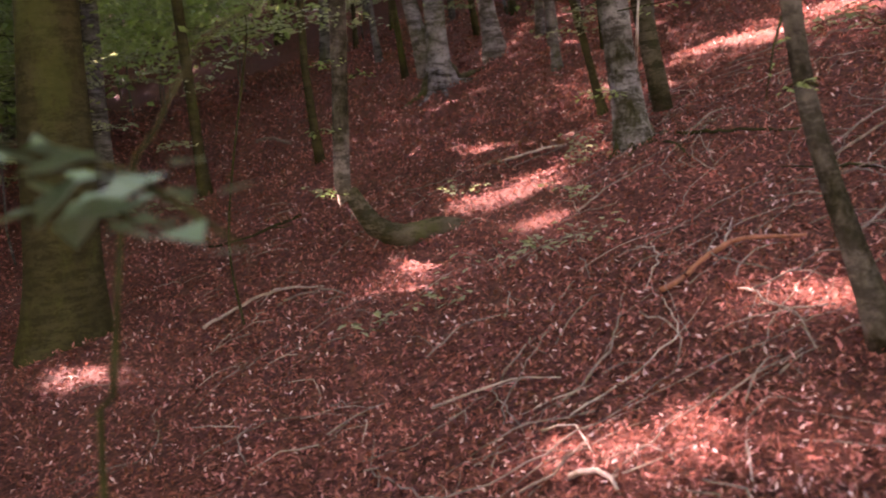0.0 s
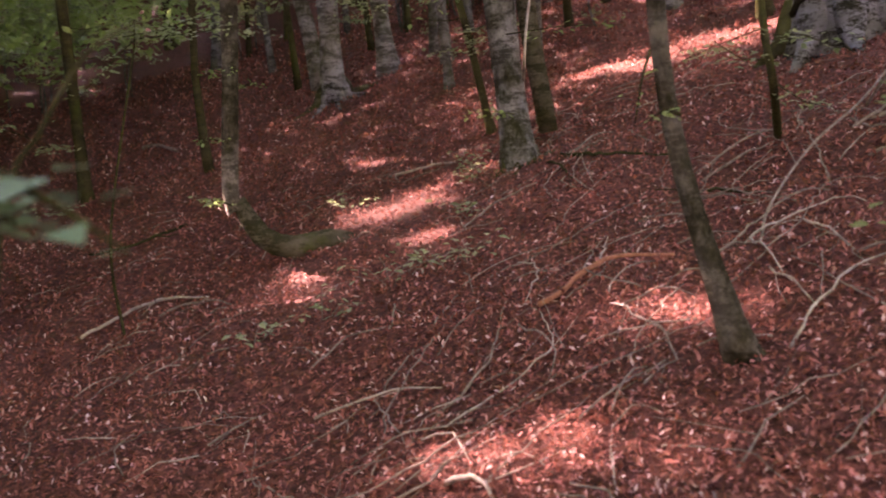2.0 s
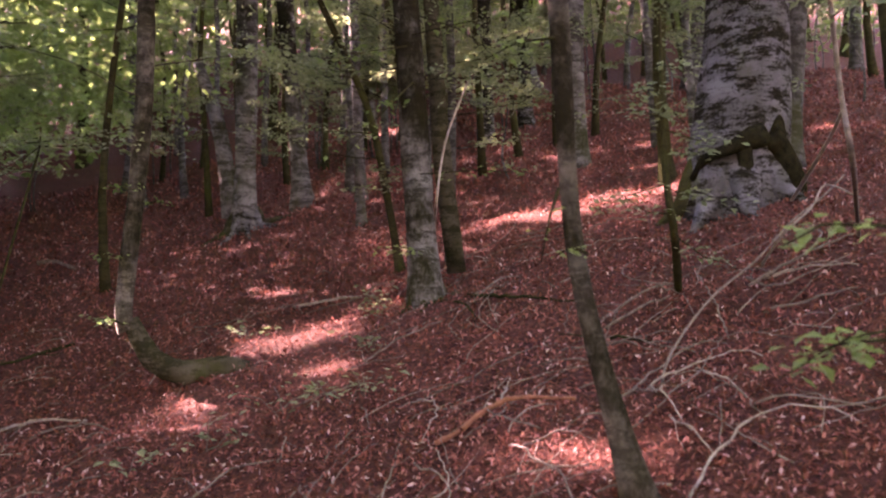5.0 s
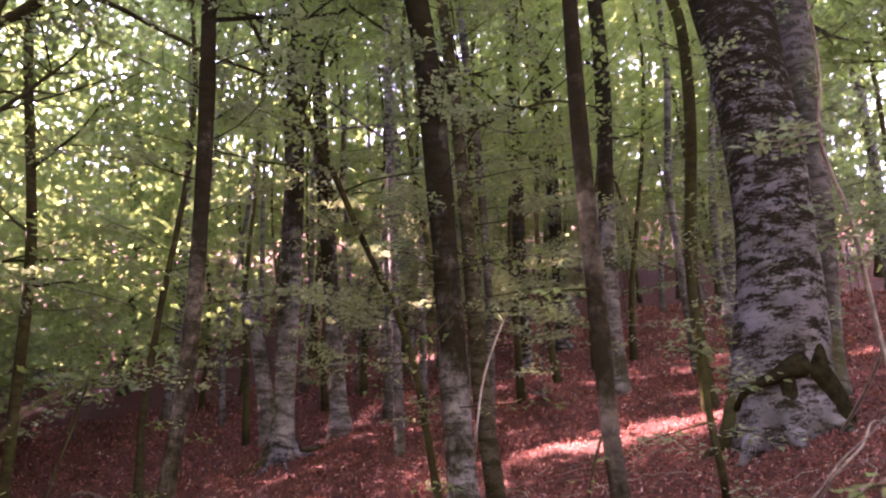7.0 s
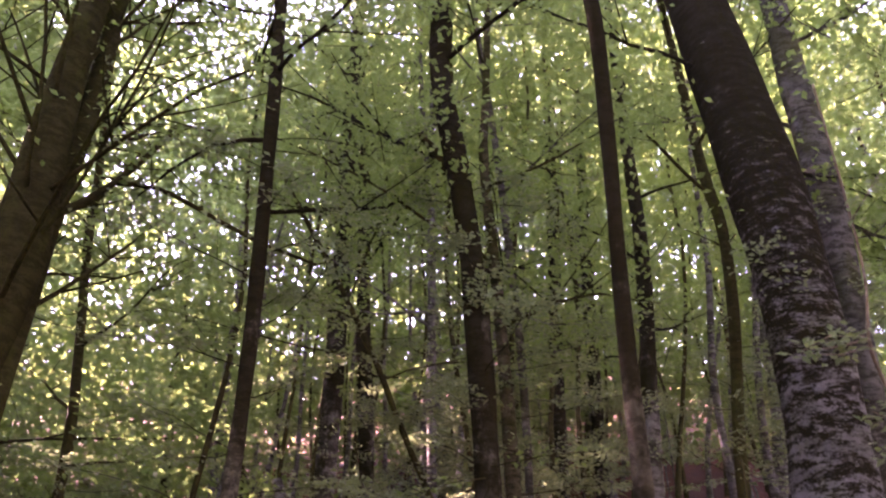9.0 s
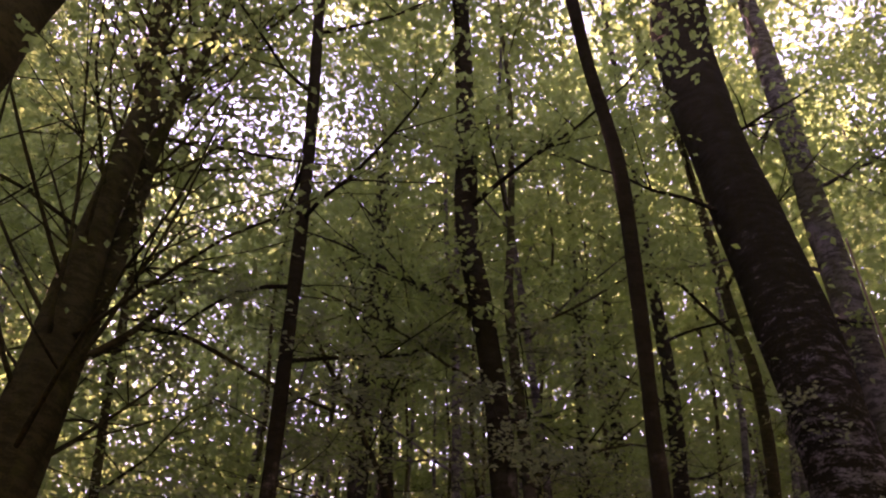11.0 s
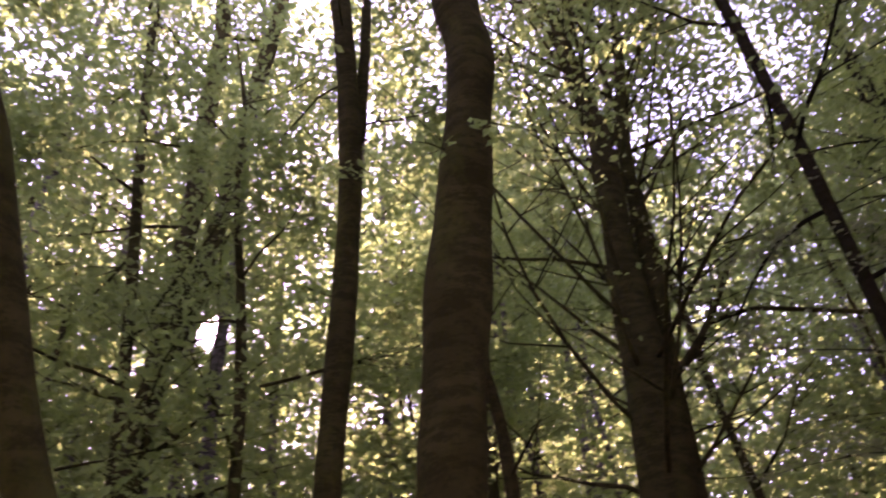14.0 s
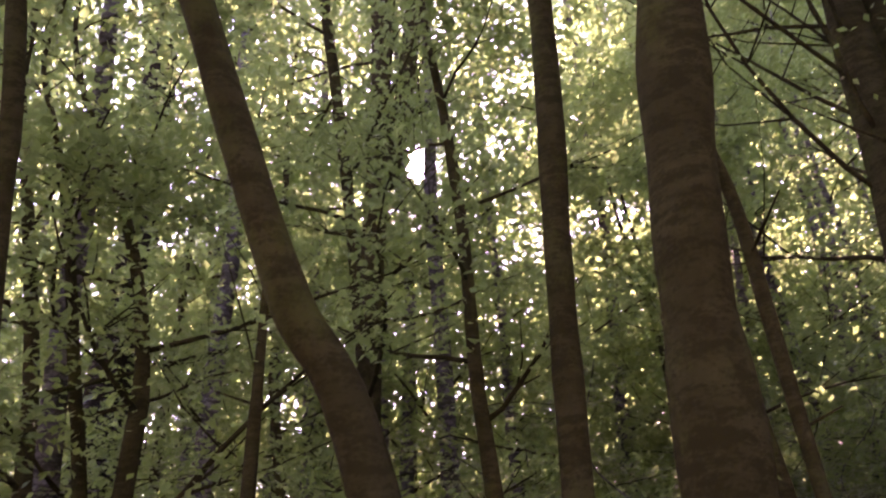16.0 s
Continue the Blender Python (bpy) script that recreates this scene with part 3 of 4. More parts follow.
def hero(name, height, rows, seed):
    rng = np.random.default_rng(seed)
    rows = [list(r) for r in rows]
    whole = height > 0
    base = rows[0]
    top = rows[-1]
    if whole and top[2] - base[2] < height:
        k = rows[-3] if len(rows) > 3 else rows[0]
        sx, sy = [(top[i] - k[i]) / max(top[2] - k[2], 0.5) for i in (0, 1)]
        sx, sy = max(-0.1, min(0.1, sx)), max(-0.1, min(0.1, sy))
        left = height - (top[2] - base[2])
        for u in (0.35, 0.7, 1.0):
            rows.append([top[0] + sx * left * u + rng.normal(0, 0.12), top[1] + sy * left * u + rng.normal(0, 0.12), top[2] + left * u, top[3] * (1 - 0.85 * u)])
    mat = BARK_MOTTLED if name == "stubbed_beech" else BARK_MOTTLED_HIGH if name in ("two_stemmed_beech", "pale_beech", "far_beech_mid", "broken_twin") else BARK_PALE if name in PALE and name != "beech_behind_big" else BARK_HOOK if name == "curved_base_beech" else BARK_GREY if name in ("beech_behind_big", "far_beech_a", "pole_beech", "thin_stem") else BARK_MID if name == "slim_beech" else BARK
    near = math.hypot(base[0], base[1])
    path = smooth_path(rows, 0.12 if near < 8 else 0.25)
    joined = JOINED.get(name)
    if not joined and name != "curved_base_beech":
        # root flare, sunk into the slope
        h = path[:, 2] - path[0, 2]
        path[:, 3] *= 1 + (0.2 if name == "big_beech" else 0.45) * np.exp(-h / (1.6 * base[3] + 0.05))
        path = np.vstack([[path[0, 0], path[0, 1], path[0, 2] - 0.3, path[0, 3] * 1.15], path])
    if joined:
        tree_ob = made[joined]
    else:
        tree_ob = thing("beech_tree", LABELS.get(name, "slender grey-barked beech tree with thin green crown"), "tree", "beech trees of the wood", base[:3])
        made[name] = tree_ob
    org = np.array(tree_ob.location)
    if name == "curved_base_beech":
        hook = path[path[:, 2] < 1.55][:, :] * np.array((1, 1, 1, 1.04))
        hv, hf = tube(hook - np.array((*org, 0)), 14, 0.1, rng=rng)
        part("root_hook", mesh_of("root_hook", hv, hf, MOSSY), tree_ob, "thick mossy hook of the stem's foot")
        path = path[np.argmax(path[:, 2] > 1.4):]
    v, f = tube(path - np.array((*org, 0)), 20 if base[3] > 0.15 else 12, 0.12 if name == "dark_near_beech" else 0.07, rng=rng)
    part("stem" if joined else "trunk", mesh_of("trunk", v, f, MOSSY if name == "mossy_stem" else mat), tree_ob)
    if name in ("prop_stem", "left_sapling_stem"):
        for k in (0.35, 0.6, 0.8):
            j = int(k * len(path))
            p = path[j, :3] - org
            e1 = p + np.array((rng.normal(0, 0.2), rng.normal(0, 0.2), 0.12))
            v, f = tube(np.array([(*p, 0.012), (*((p + e1) / 2), 0.009), (*e1, 0.005)]), 5)
            part("twig_stub", mesh_of("twig_stub", v, f, mat), tree_ob)
    if name in ("prop_stem", "broken_twin", "left_sapling_stem", "long_limb", "long_limb_b"):
        return
    # limbs
    tips, top_z, foot = [], path[-1, 2], path[0, 2]
    first = {"spreading_beech": 5.2, "spreading_beech_twin": 6.0, "two_stemmed_beech": 7.5, "fork_arm": 10.5, "forked_beech": 7.5}.get(name, 3.4 + 1.5 * rng.random())
    if near < 6.6 and name != "slim_beech":
        first = max(first, 8.5)
    if name == "slim_beech":
        first = 6.5
    count = {"spreading_beech": 62, "spreading_beech_twin": 30, "two_stemmed_beech": 26, "bowed_stem": 6}.get(name, 11)
    steep = 1.3 if name in ("spreading_beech", "spreading_beech_twin", "two_stemmed_beech") else 0.45
    for k in range(count):
        z = foot + first + (top_z - foot - first) * ((k + 0.5) / count) ** 1.15
        j = int(np.argmin(abs(path[:, 2] - z)))
        az = k * 2.4 + rng.random()
        ln = (0.55 if near < 6.6 else 1.0) * rng.uniform(1.4, 3.0) * (1.15 - 0.5 * k / count) * (1.6 if steep > 1 else 1)
        d = (math.cos(az), math.sin(az), steep * rng.uniform(0.4, 1.2))
        paths, tp = limb_and_twigs(path[j, :3], d, ln, min(0.035 if near > 6.6 else 0.015, path[j, 3] * 0.4) if steep < 1 else 0.034 - 0.012 * k / count, rng, 0.6 if steep > 1 else 0.1)
        tips += tp
        lv, lf = [], []
        for q in paths:
            tube(q - np.array((*org, 0)), 5, 0, lv, lf)
        part("limb", mesh_of("limb", lv, lf, mat), tree_ob)
    if near > 6.6:
        # thin low twigs with flat sprays
        spread = name in ("stubbed_beech", "mossy_stem", "thin_stem", "bowed_stem", "two_stemmed_beech", "curved_base_beech")
        for k in range(16 if spread else 9):
            j = int(np.argmin(abs(path[:, 2] - (foot + 1.4 + (0.26 if spread else 0.42) * k + 0.3 * rng.random()))))
            az = k * 2.4 + rng.random() * 2
            paths, tp = limb_and_twigs(path[j, :3], (math.cos(az), math.sin(az), 0.15), rng.uniform(0.6, 1.8) if spread else rng.uniform(0.5, 1.5), 0.008, rng, 0, 4)
            lv, lf = [], []
            for q in paths:
                tube(q - np.array((*org, 0)), 4, 0, lv, lf)
            twig = part("twig", mesh_of("twig", lv, lf, mat), tree_ob)
            Q = leaves_on(tp, 14 if spread else 8, 0.09, rng, 0.15)
            v, f = leaf_quads(Q - org, 0.07, rng, 0.25)
            part("leaves", mesh_of("leaves", v, f, LEAF_YOUNG, False), twig)
    P = leaves_on([tp for k, tp in enumerate(tips) if steep < 1 or k % 4 == 0 or (k % 2 == 0 and tp[1][2] > foot + 8.5)], 38, 0.3, rng)
    P = P[open_gaps(P, 0.08)]
    P = P[clear_of(path, P, 0.6)]
    v, f = leaf_quads(P - org, 0.1 if near > 6 else 0.085, rng)
    part("crown", mesh_of("crown", v, f, LEAF, False), tree_ob)


for i, (name, height, rows) in enumerate(STEMS):
    hero(name, height, rows, 100 + i)


# ---- the rest of the wood: a few kinds, set out over the slope ----
def wood_tree(seed, height, radius, low, per=22, size=0.15):
    rng = np.random.default_rng(seed)
    ob = thing("beech_tree", "tall slender beech in the leafy depth of the wood", "tree", "beech trees of the wood")
    n = 9
    pts, x, y = [], 0.0, 0.0
    for i in range(n + 1):
        pts.append((x, y, -0.3 + (height + 0.3) * i / n, radius * (1 - 0.8 * i / n)))
        x, y = x + rng.normal(0, 0.12), y + rng.normal(0, 0.12)
    path = smooth_path(pts, 0.7)
    path[:, 3] *= 1 + 0.5 * np.exp(-np.maximum(path[:, 2], 0) / 0.4)
    v, f = tube(path, 9, 0.06, rng=rng)
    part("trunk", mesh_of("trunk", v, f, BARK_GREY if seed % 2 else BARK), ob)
    tips = []
    for k in range(14):
        z = low + (height - low) * ((k + 0.5) / 14)
        j = int(np.argmin(abs(path[:, 2] - z)))
        az = k * 2.4 + rng.random()
        ln = rng.uniform(1.6, 3.4) * (1.1 - 0.5 * k / 14)
        paths, tp = limb_and_twigs(path[j, :3], (math.cos(az), math.sin(az), rng.uniform(0.1, 0.7)), ln, path[j, 3] * 0.25, rng, 0.1, 7)
        tips += tp
        lv, lf = [], []
        for q in paths[:1] if size > 0.2 or per < 10 else paths:
            tube(q, 4 if len(q) > 3 else 3, 0, lv, lf)
        part("limb", mesh_of("limb", lv, lf, BARK), ob)
    P = leaves_on(tips, per, 0.38, rng, 0.22)
    P = P[clear_of(path, P, 0.55)]
    v, f = leaf_quads(P, size, rng)
    part("crown", mesh_of("crown", v, f, LEAF, False), ob)
    return ob


def clear_gaps(ob, m):
    """Takes the leaves that would stand in a sunlit gap out of this tree's crown."""
    crown = [c_ for c_ in ob.children if c_.name.split(".")[0] == "crown"][0]
    me = crown.data
    co = np.empty(len(me.vertices) * 3)
    me.vertices.foreach_get("co", co)
    co = co.reshape(-1, 4, 3)
    mm = np.array(m)
    keep = open_gaps(co[:, 0] @ mm[:3, :3].T + mm[:3, 3], 0.1)
    if keep.all():
        return
    v = co[keep]
    i = np.arange(len(v))[:, None] * 4
    f = np.concatenate([i + np.array([[0, 1, 2]]), i + np.array([[0, 2, 3]])], 1).reshape(-1, 3)
    crown.data = mesh_of("crown", v.reshape(-1, 3), f, me.materials[0], False)


rng = np.random.default_rng(5)
kinds = [wood_tree(11, 20, 0.16, 3.5), wood_tree(12, 17, 0.12, 2.5), wood_tree(13, 23, 0.2, 5), wood_tree(14, 14, 0.09, 2.0), wood_tree(15, 19, 0.14, 3.0), wood_tree(16, 15, 0.06, 8.0, 9), wood_tree(17, 16, 0.075, 8.5, 9), wood_tree(18, 19, 0.16, 3.0, 8, 0.29), wood_tree(19, 16, 0.13, 2.6, 8, 0.29), wood_tree(20, 15, 0.11, 3.2, 25, 0.125)]
spots = [(r[0][0], r[0][1]) for _, _, r in STEMS]
placed, tries, setting = 0, 0, []
while placed < 138 and tries < 6000:
    tries += 1
    inview = rng.random() < 0.72
    bearing = radians(-42 + 124 * ((tries * 0.618034) % 1.0) if inview else rng.uniform(80, 318))
    if placed >= 105:
        bearing, inview = radians(rng.uniform(18, 46) if placed < 115 else rng.uniform(50, 82) if placed < 130 else rng.uniform(60, 78)), True
    dist = math.sqrt(rng.uniform(11.5 ** 2, (26 if placed >= 105 else 40) ** 2)) if inview else math.sqrt(rng.uniform(5 ** 2, 28 ** 2))
    x, y = -math.sin(bearing) * dist, math.cos(bearing) * dist
    if dist < 15 and -0.35 < bearing < 0.4:
        continue
    if min((x - a) ** 2 + (y - c_) ** 2 for a, c_ in spots) < 2.0 ** 2:
        continue
    z = float(ground(x, y))
    stem = np.array([(x, y, z + h) for h in np.arange(0, 20, 0.2)])
    if not open_gaps(stem, 0.15).all():
        continue
    spots.append((x, y))
    k = placed % 5 if inview and dist < 28 else 7 + placed % 2
    m = pose(x, y, z, rng.normal(0, 1.5), rng.normal(0, 1.5), rng.uniform(0, 360))
    setting.append((k, m))
    placed += 1
# thin poles between the older trees
for i in range(60):
    bearing, dist = radians(7 - 43 * ((i * 0.618034) % 1.0)), 13 + 18 * ((i * 0.37) % 1.0)
    x, y = -math.sin(bearing) * dist, math.cos(bearing) * dist
    if min((x - a) ** 2 + (y - c_) ** 2 for a, c_ in spots) > 0.8 ** 2:
        setting.append((5 + i % 2, pose(x, y, float(ground(x, y)), rng.normal(0, 2.5), rng.normal(0, 2.5), i * 50)))
# trees at the right, mostly out of view, added to shade the floor
for x, y in ((6.6, 4.4), (7.6, 2.6), (5.4, 0.8), (8.6, 6.2), (3.5, -1.5), (9.5, 4.0), (8.4, 8.0), (9.8, 9.6), (10.6, 7.8)):
    setting.append((9, pose(x, y, float(ground(x, y)), 0, 0, x * 50)))
for i in range(11):
    bearing, dist = radians(20 + 20 * ((i * 0.618034) % 1.0)), 15 + 14 * ((i * 0.37) % 1.0)
    x, y = -math.sin(bearing) * dist, math.cos(bearing) * dist
    setting.append((i % 5, pose(x, y, float(ground(x, y)), 0, 0, i * 65)))
# unseen trees behind the camera, added to darken near trunks and floor
for i in range(15):
    bearing, dist = radians(106 + 150 * ((i * 0.618034) % 1.0)), 6 + 8 * ((i * 0.37) % 1.0)
    x, y = -math.sin(bearing) * dist, math.cos(bearing) * dist
    setting.append((7 + i % 2, pose(x, y, float(ground(x, y)), 0, 0, i * 80)))
# unseen trees added beside and behind the path to shade the floor
for i in range(16):
    bearing, dist = radians(-78 - 90 * ((i * 0.618034) % 1.0)), 7 + 8 * ((i * 0.37) % 1.0)
    x, y = -math.sin(bearing) * dist, math.cos(bearing) * dist
    setting.append((7 + i % 2, pose(x, y, float(ground(x, y)), 0, 0, i * 70)))
setting.append((0, pose(-8.75, 2.2, float(ground(-8.75, 2.2)), 0, 0, 40)))
for k, m in setting:
    x, y, _ = m.translation
    if x > 0 and 0.55 < math.atan2(x, y) < 0.72 and math.hypot(x, y) < 17:
        continue
    clear_gaps(copy_thing(kinds[k], m), m)
for ob in kinds:
    for o in (*ob.children, ob):
        bpy.data.objects.remove(o)


# ---- saplings with flat tiers of young leaves ----
def sapling(seed, height):
    rng = np.random.default_rng(seed)
    ob = thing("beech_sapling", "thin beech sapling with flat tiers of pale green leaves", "sapling", "saplings under the trees")
    pts = [(rng.normal(0, 0.05) * i, rng.normal(0, 0.05) * i, -0.1 + (height + 0.1) * i / 6, 0.022 * (1 - 0.12 * i)) for i in range(7)]
    path = smooth_path(pts, 0.2)
    v, f = tube(path, 6)
    part("stem", mesh_of("stem", v, f, BARK_GREY), ob)
    tips = []
    for k in range(8):
        z = height * (0.42 + 0.56 * k / 8)
        j = int(np.argmin(abs(path[:, 2] - z)))
        az = k * 2.4 + rng.random()
        paths, tp = limb_and_twigs(path[j, :3], (math.cos(az), math.sin(az), 0.08), rng.uniform(0.7, 1.7), 0.009, rng, 0, 5)
        tips += tp
        lv, lf = [], []
        for q in paths:
            tube(q, 3, 0, lv, lf)
        part("limb", mesh_of("limb", lv, lf, BARK), ob)
    P = leaves_on(tips, 13, 0.11, rng, 0.12)
    v, f = leaf_quads(P, 0.09, rng, 0.25)
    part("crown", mesh_of("crown", v, f, LEAF_YOUNG, False), ob)
    return ob


young = [sapling(31, 3.4), sapling(32, 4.2), sapling(33, 5.2), sapling(34, 2.6)]
used = [False] * 4
placed, tries = 0, 0
while placed < 137 and tries < 4000:
    tries += 1
    bearing = radians(rng.uniform(-40, 85) if placed < 105 else rng.uniform(8, 40) if placed < 125 else rng.uniform(-13, 0))
    dist = rng.uniform(9.5, 30) if placed < 105 else (rng.uniform(10, 24) if placed < 125 else rng.uniform(14, 20))
    x, y = -math.sin(bearing) * dist, math.cos(bearing) * dist
    z = float(ground(x, y))
    if dist < 17 and -0.09 < bearing < 0.09:
        continue
    if not open_gaps(np.array([(x, y, z + h) for h in np.arange(0, 4, 0.2)]), 0.5).all():
        continue
    k = placed % 4
    m = pose(x, y, z, 0, 0, rng.uniform(0, 360))
    if used[k]:
        copy_thing(young[k], m)
    else:
        young[k].matrix_basis, used[k] = m, True
    placed += 1


# ---- far woods: closes the view between the trunks ----
def far_woods():
    rng = np.random.default_rng(8)
    sets = []
    # some sets are added for shade, the last unseen beside and behind the camera
    for n, lo, hi, near, far, size, low, tall in ((60000, 40, 110, 30, 50, 0.42, 2, 24), (60000, 110, 185, 30, 50, 0.42, 1, 24), (30000, 114, 156, 30, 46, 0.42, 6, 33), (12000, 156, 182, 28, 44, 0.42, 6, 33), (34000, 110, 130, 22, 40, 0.28, 1, 20),
                                                (40000, 40, 168, 33, 50, 0.42, 0.4, 9), (36000, 50, 165, 20, 32, 0.22, 3.5, 14), (24000, 104, 165, 14, 27, 0.16, 1.6, 8), (40000, 94, 142, 20, 33, 0.24, 1.2, 11), (24000, 92, 135, 13, 22, 0.15, 2.0, 6), (14000, 48, 85, 9, 22, 0.2, 11, 22), (16000, 85, 114, 7, 18, 0.18, 11, 20), (6000, 130, 165, 8, 20, 0.18, 10, 20), (10000, 112, 130, 26, 42, 0.5, 8, 26), (9000, 50, 72, 12, 24, 0.2, 5, 14), (14000, 103, 126, 47, 60, 0.75, 1, 30), (16000, 112, 172, 12, 32, 0.24, 13, 25), (20000, 58, 106, 28, 38, 0.3, 1.0, 7), (40000, 116, 178, 13, 27, 0.18, 2, 16), (14000, 185, 400, 18, 52, 1.2, 0.5, 26)):
        # flat sprays of a dozen leaves
        m = n // 12
        a = np.radians(rng.uniform(lo, hi, m))
        d = np.sqrt(rng.uniform(near ** 2, far ** 2, m))
        x, y = d * np.cos(a), d * np.sin(a)
        C = np.stack([x, y, ground(x, y) + rng.uniform(low, tall, m)], 1)
        # clumps with gaps between them
        lump = np.sin(C[:, 0] * 0.9 + 1.1 * np.sin(C[:, 2] * 0.7)) + np.sin(C[:, 1] * 0.8 + 0.9 * np.sin(C[:, 2] * 0.9 + 2)) + np.sin(C[:, 2] * 1.7 + C[:, 0] * 0.3)
        C = C[(lump > -1.3) | (tall < 15)]
        P = np.repeat(C, 12, 0) + rng.normal(0, 1, (len(C) * 12, 3)) * size * np.array((2.0, 2.0, 0.45))
        P = P[open_gaps(P, max(0.22, 0.6 * size - 0.03))]
        sets.append(leaf_quads(P, size, rng, 0.95 if size > 0.4 else 0.4))
    starts = np.cumsum([0] + [len(s_[0]) for s_ in sets])
    v = np.vstack([s_[0] for s_ in sets])
    f = np.vstack([s_[1] + k for s_, k in zip(sets, starts)])
    tagged(new("far_woods", mesh_of("far_woods", v, f, LEAF, False)), "leafy green depth of the beech wood far off", "foliage", kind="stuff")


far_woods()


# ---- leaf litter ----
def litter():
    rng = np.random.default_rng(9)
    n = 180000
    a = radians(90) + np.radians(rng.uniform(-50, 38, n))
    d = 1.9 + 24 * rng.random(n) ** 2.1
    x, y = d * np.cos(a), d * np.sin(a)
    z = rough_ground(x, y) + rng.uniform(0.0, 0.03, n)
    v, f = leaf_quads(np.stack([x, y, z], 1), 0.022 + 0.0034 * d, rng, 0.6, 0.46, -0.1)
    tagged(new("leaf_litter", mesh_of("leaf_litter", v, f, LITTER, False)), "dry reddish-brown beech leaves strewn over the slope", "leaf litter", kind="stuff")


litter()


# ---- roots of the two old beeches ----
def root(tree_ob, rows, mat, wob=0.1):
    org = np.array((*tree_ob.location, 0))
    v, f = tube(smooth_path(rows, 0.08) - org, 12, wob, rng=np.random.default_rng(int(abs(rows[-1][0]) * 100)))
    part("root", mesh_of("root", v, f, mat), tree_ob)


def roots_round(tree_ob, r, reach, azimuths, mats):
    x0, y0, _ = tree_ob.location
    for a, mat in zip(azimuths, mats):
        a = radians(a)
        rows = []
        for u, h, k in ((0.45, 0.75, 0.36), (0.85, 0.42, 0.34), (1.15, 0.12, 0.24), (1.15 + reach * 0.5, 0.03, 0.14), (1.15 + reach, -0.06, 0.05)):
            x, y = x0 + math.cos(a) * r * u, y0 + math.sin(a + 0.1 * u) * r * u
            rows.append((x, y, float(ground(x, y)) + h * r * 1.6, k * r))
        root(tree_ob, rows, mat)


roots_round(made["big_beech"], 0.46, 0.7, (205, 248, 292, 335, 20, 100, 160), (BARK_PALE, BARK_PALE, BARK_PALE, MOSSY, MOSSY, BARK, BARK))
roots_round(made["two_stemmed_beech"], 0.27, 1.8, (190, 235, 275, 320, 10, 90), (MOSSY, BARK_PALE, BARK_PALE, BARK_PALE, MOSSY, BARK))
roots_round(made["stubbed_beech"], 0.15, 1.9, (200, 250, 300, 345), (BARK, BARK, BARK, MOSSY))
# near-black arch on the big beech's foot: moss, with the hollow's shade painted in
bx, by, bz = made["big_beech"].location
def on_foot(u, h, r):
    """A row on the side of the big trunk's foot that faces the path: u to the right, h above the ground."""
    f = math.sqrt(max(0.23 - u * u, 0.004))
    return (bx + 0.85 * u - 0.53 * f, by - 0.53 * u - 0.85 * f, bz + h, r)


root(made["big_beech"], [on_foot(*r) for r in ((-0.4, 0.14, 0.03), (-0.26, 0.31, 0.05), (-0.06, 0.37, 0.065), (0.1, 0.43, 0.08), (0.26, 0.5, 0.1), (0.36, 0.46, 0.13), (0.43, 0.34, 0.15), (0.46, 0.14, 0.17), (0.47, -0.12, 0.18))], MOSS_SHADE, 0.3)
root(made["big_beech"], [on_foot(*r) for r in ((0.08, 0.44, 0.07), (0.1, 0.24, 0.06), (0.07, -0.05, 0.075))], MOSS_SHADE, 0.25)
root(made["big_beech"], [on_foot(*r) for r in ((0.36, 0.48, 0.09), (0.38, 0.64, 0.06), (0.38, 0.8, 0.02))], MOSS_SHADE, 0.25)
root(made["stubbed_beech"], [(1.2, 7.8, 7.25, 0.07), (1.08, 7.72, 7.4, 0.055), (0.93, 7.66, 7.52, 0.04), (0.86, 7.64, 7.6, 0.03)], BARK)

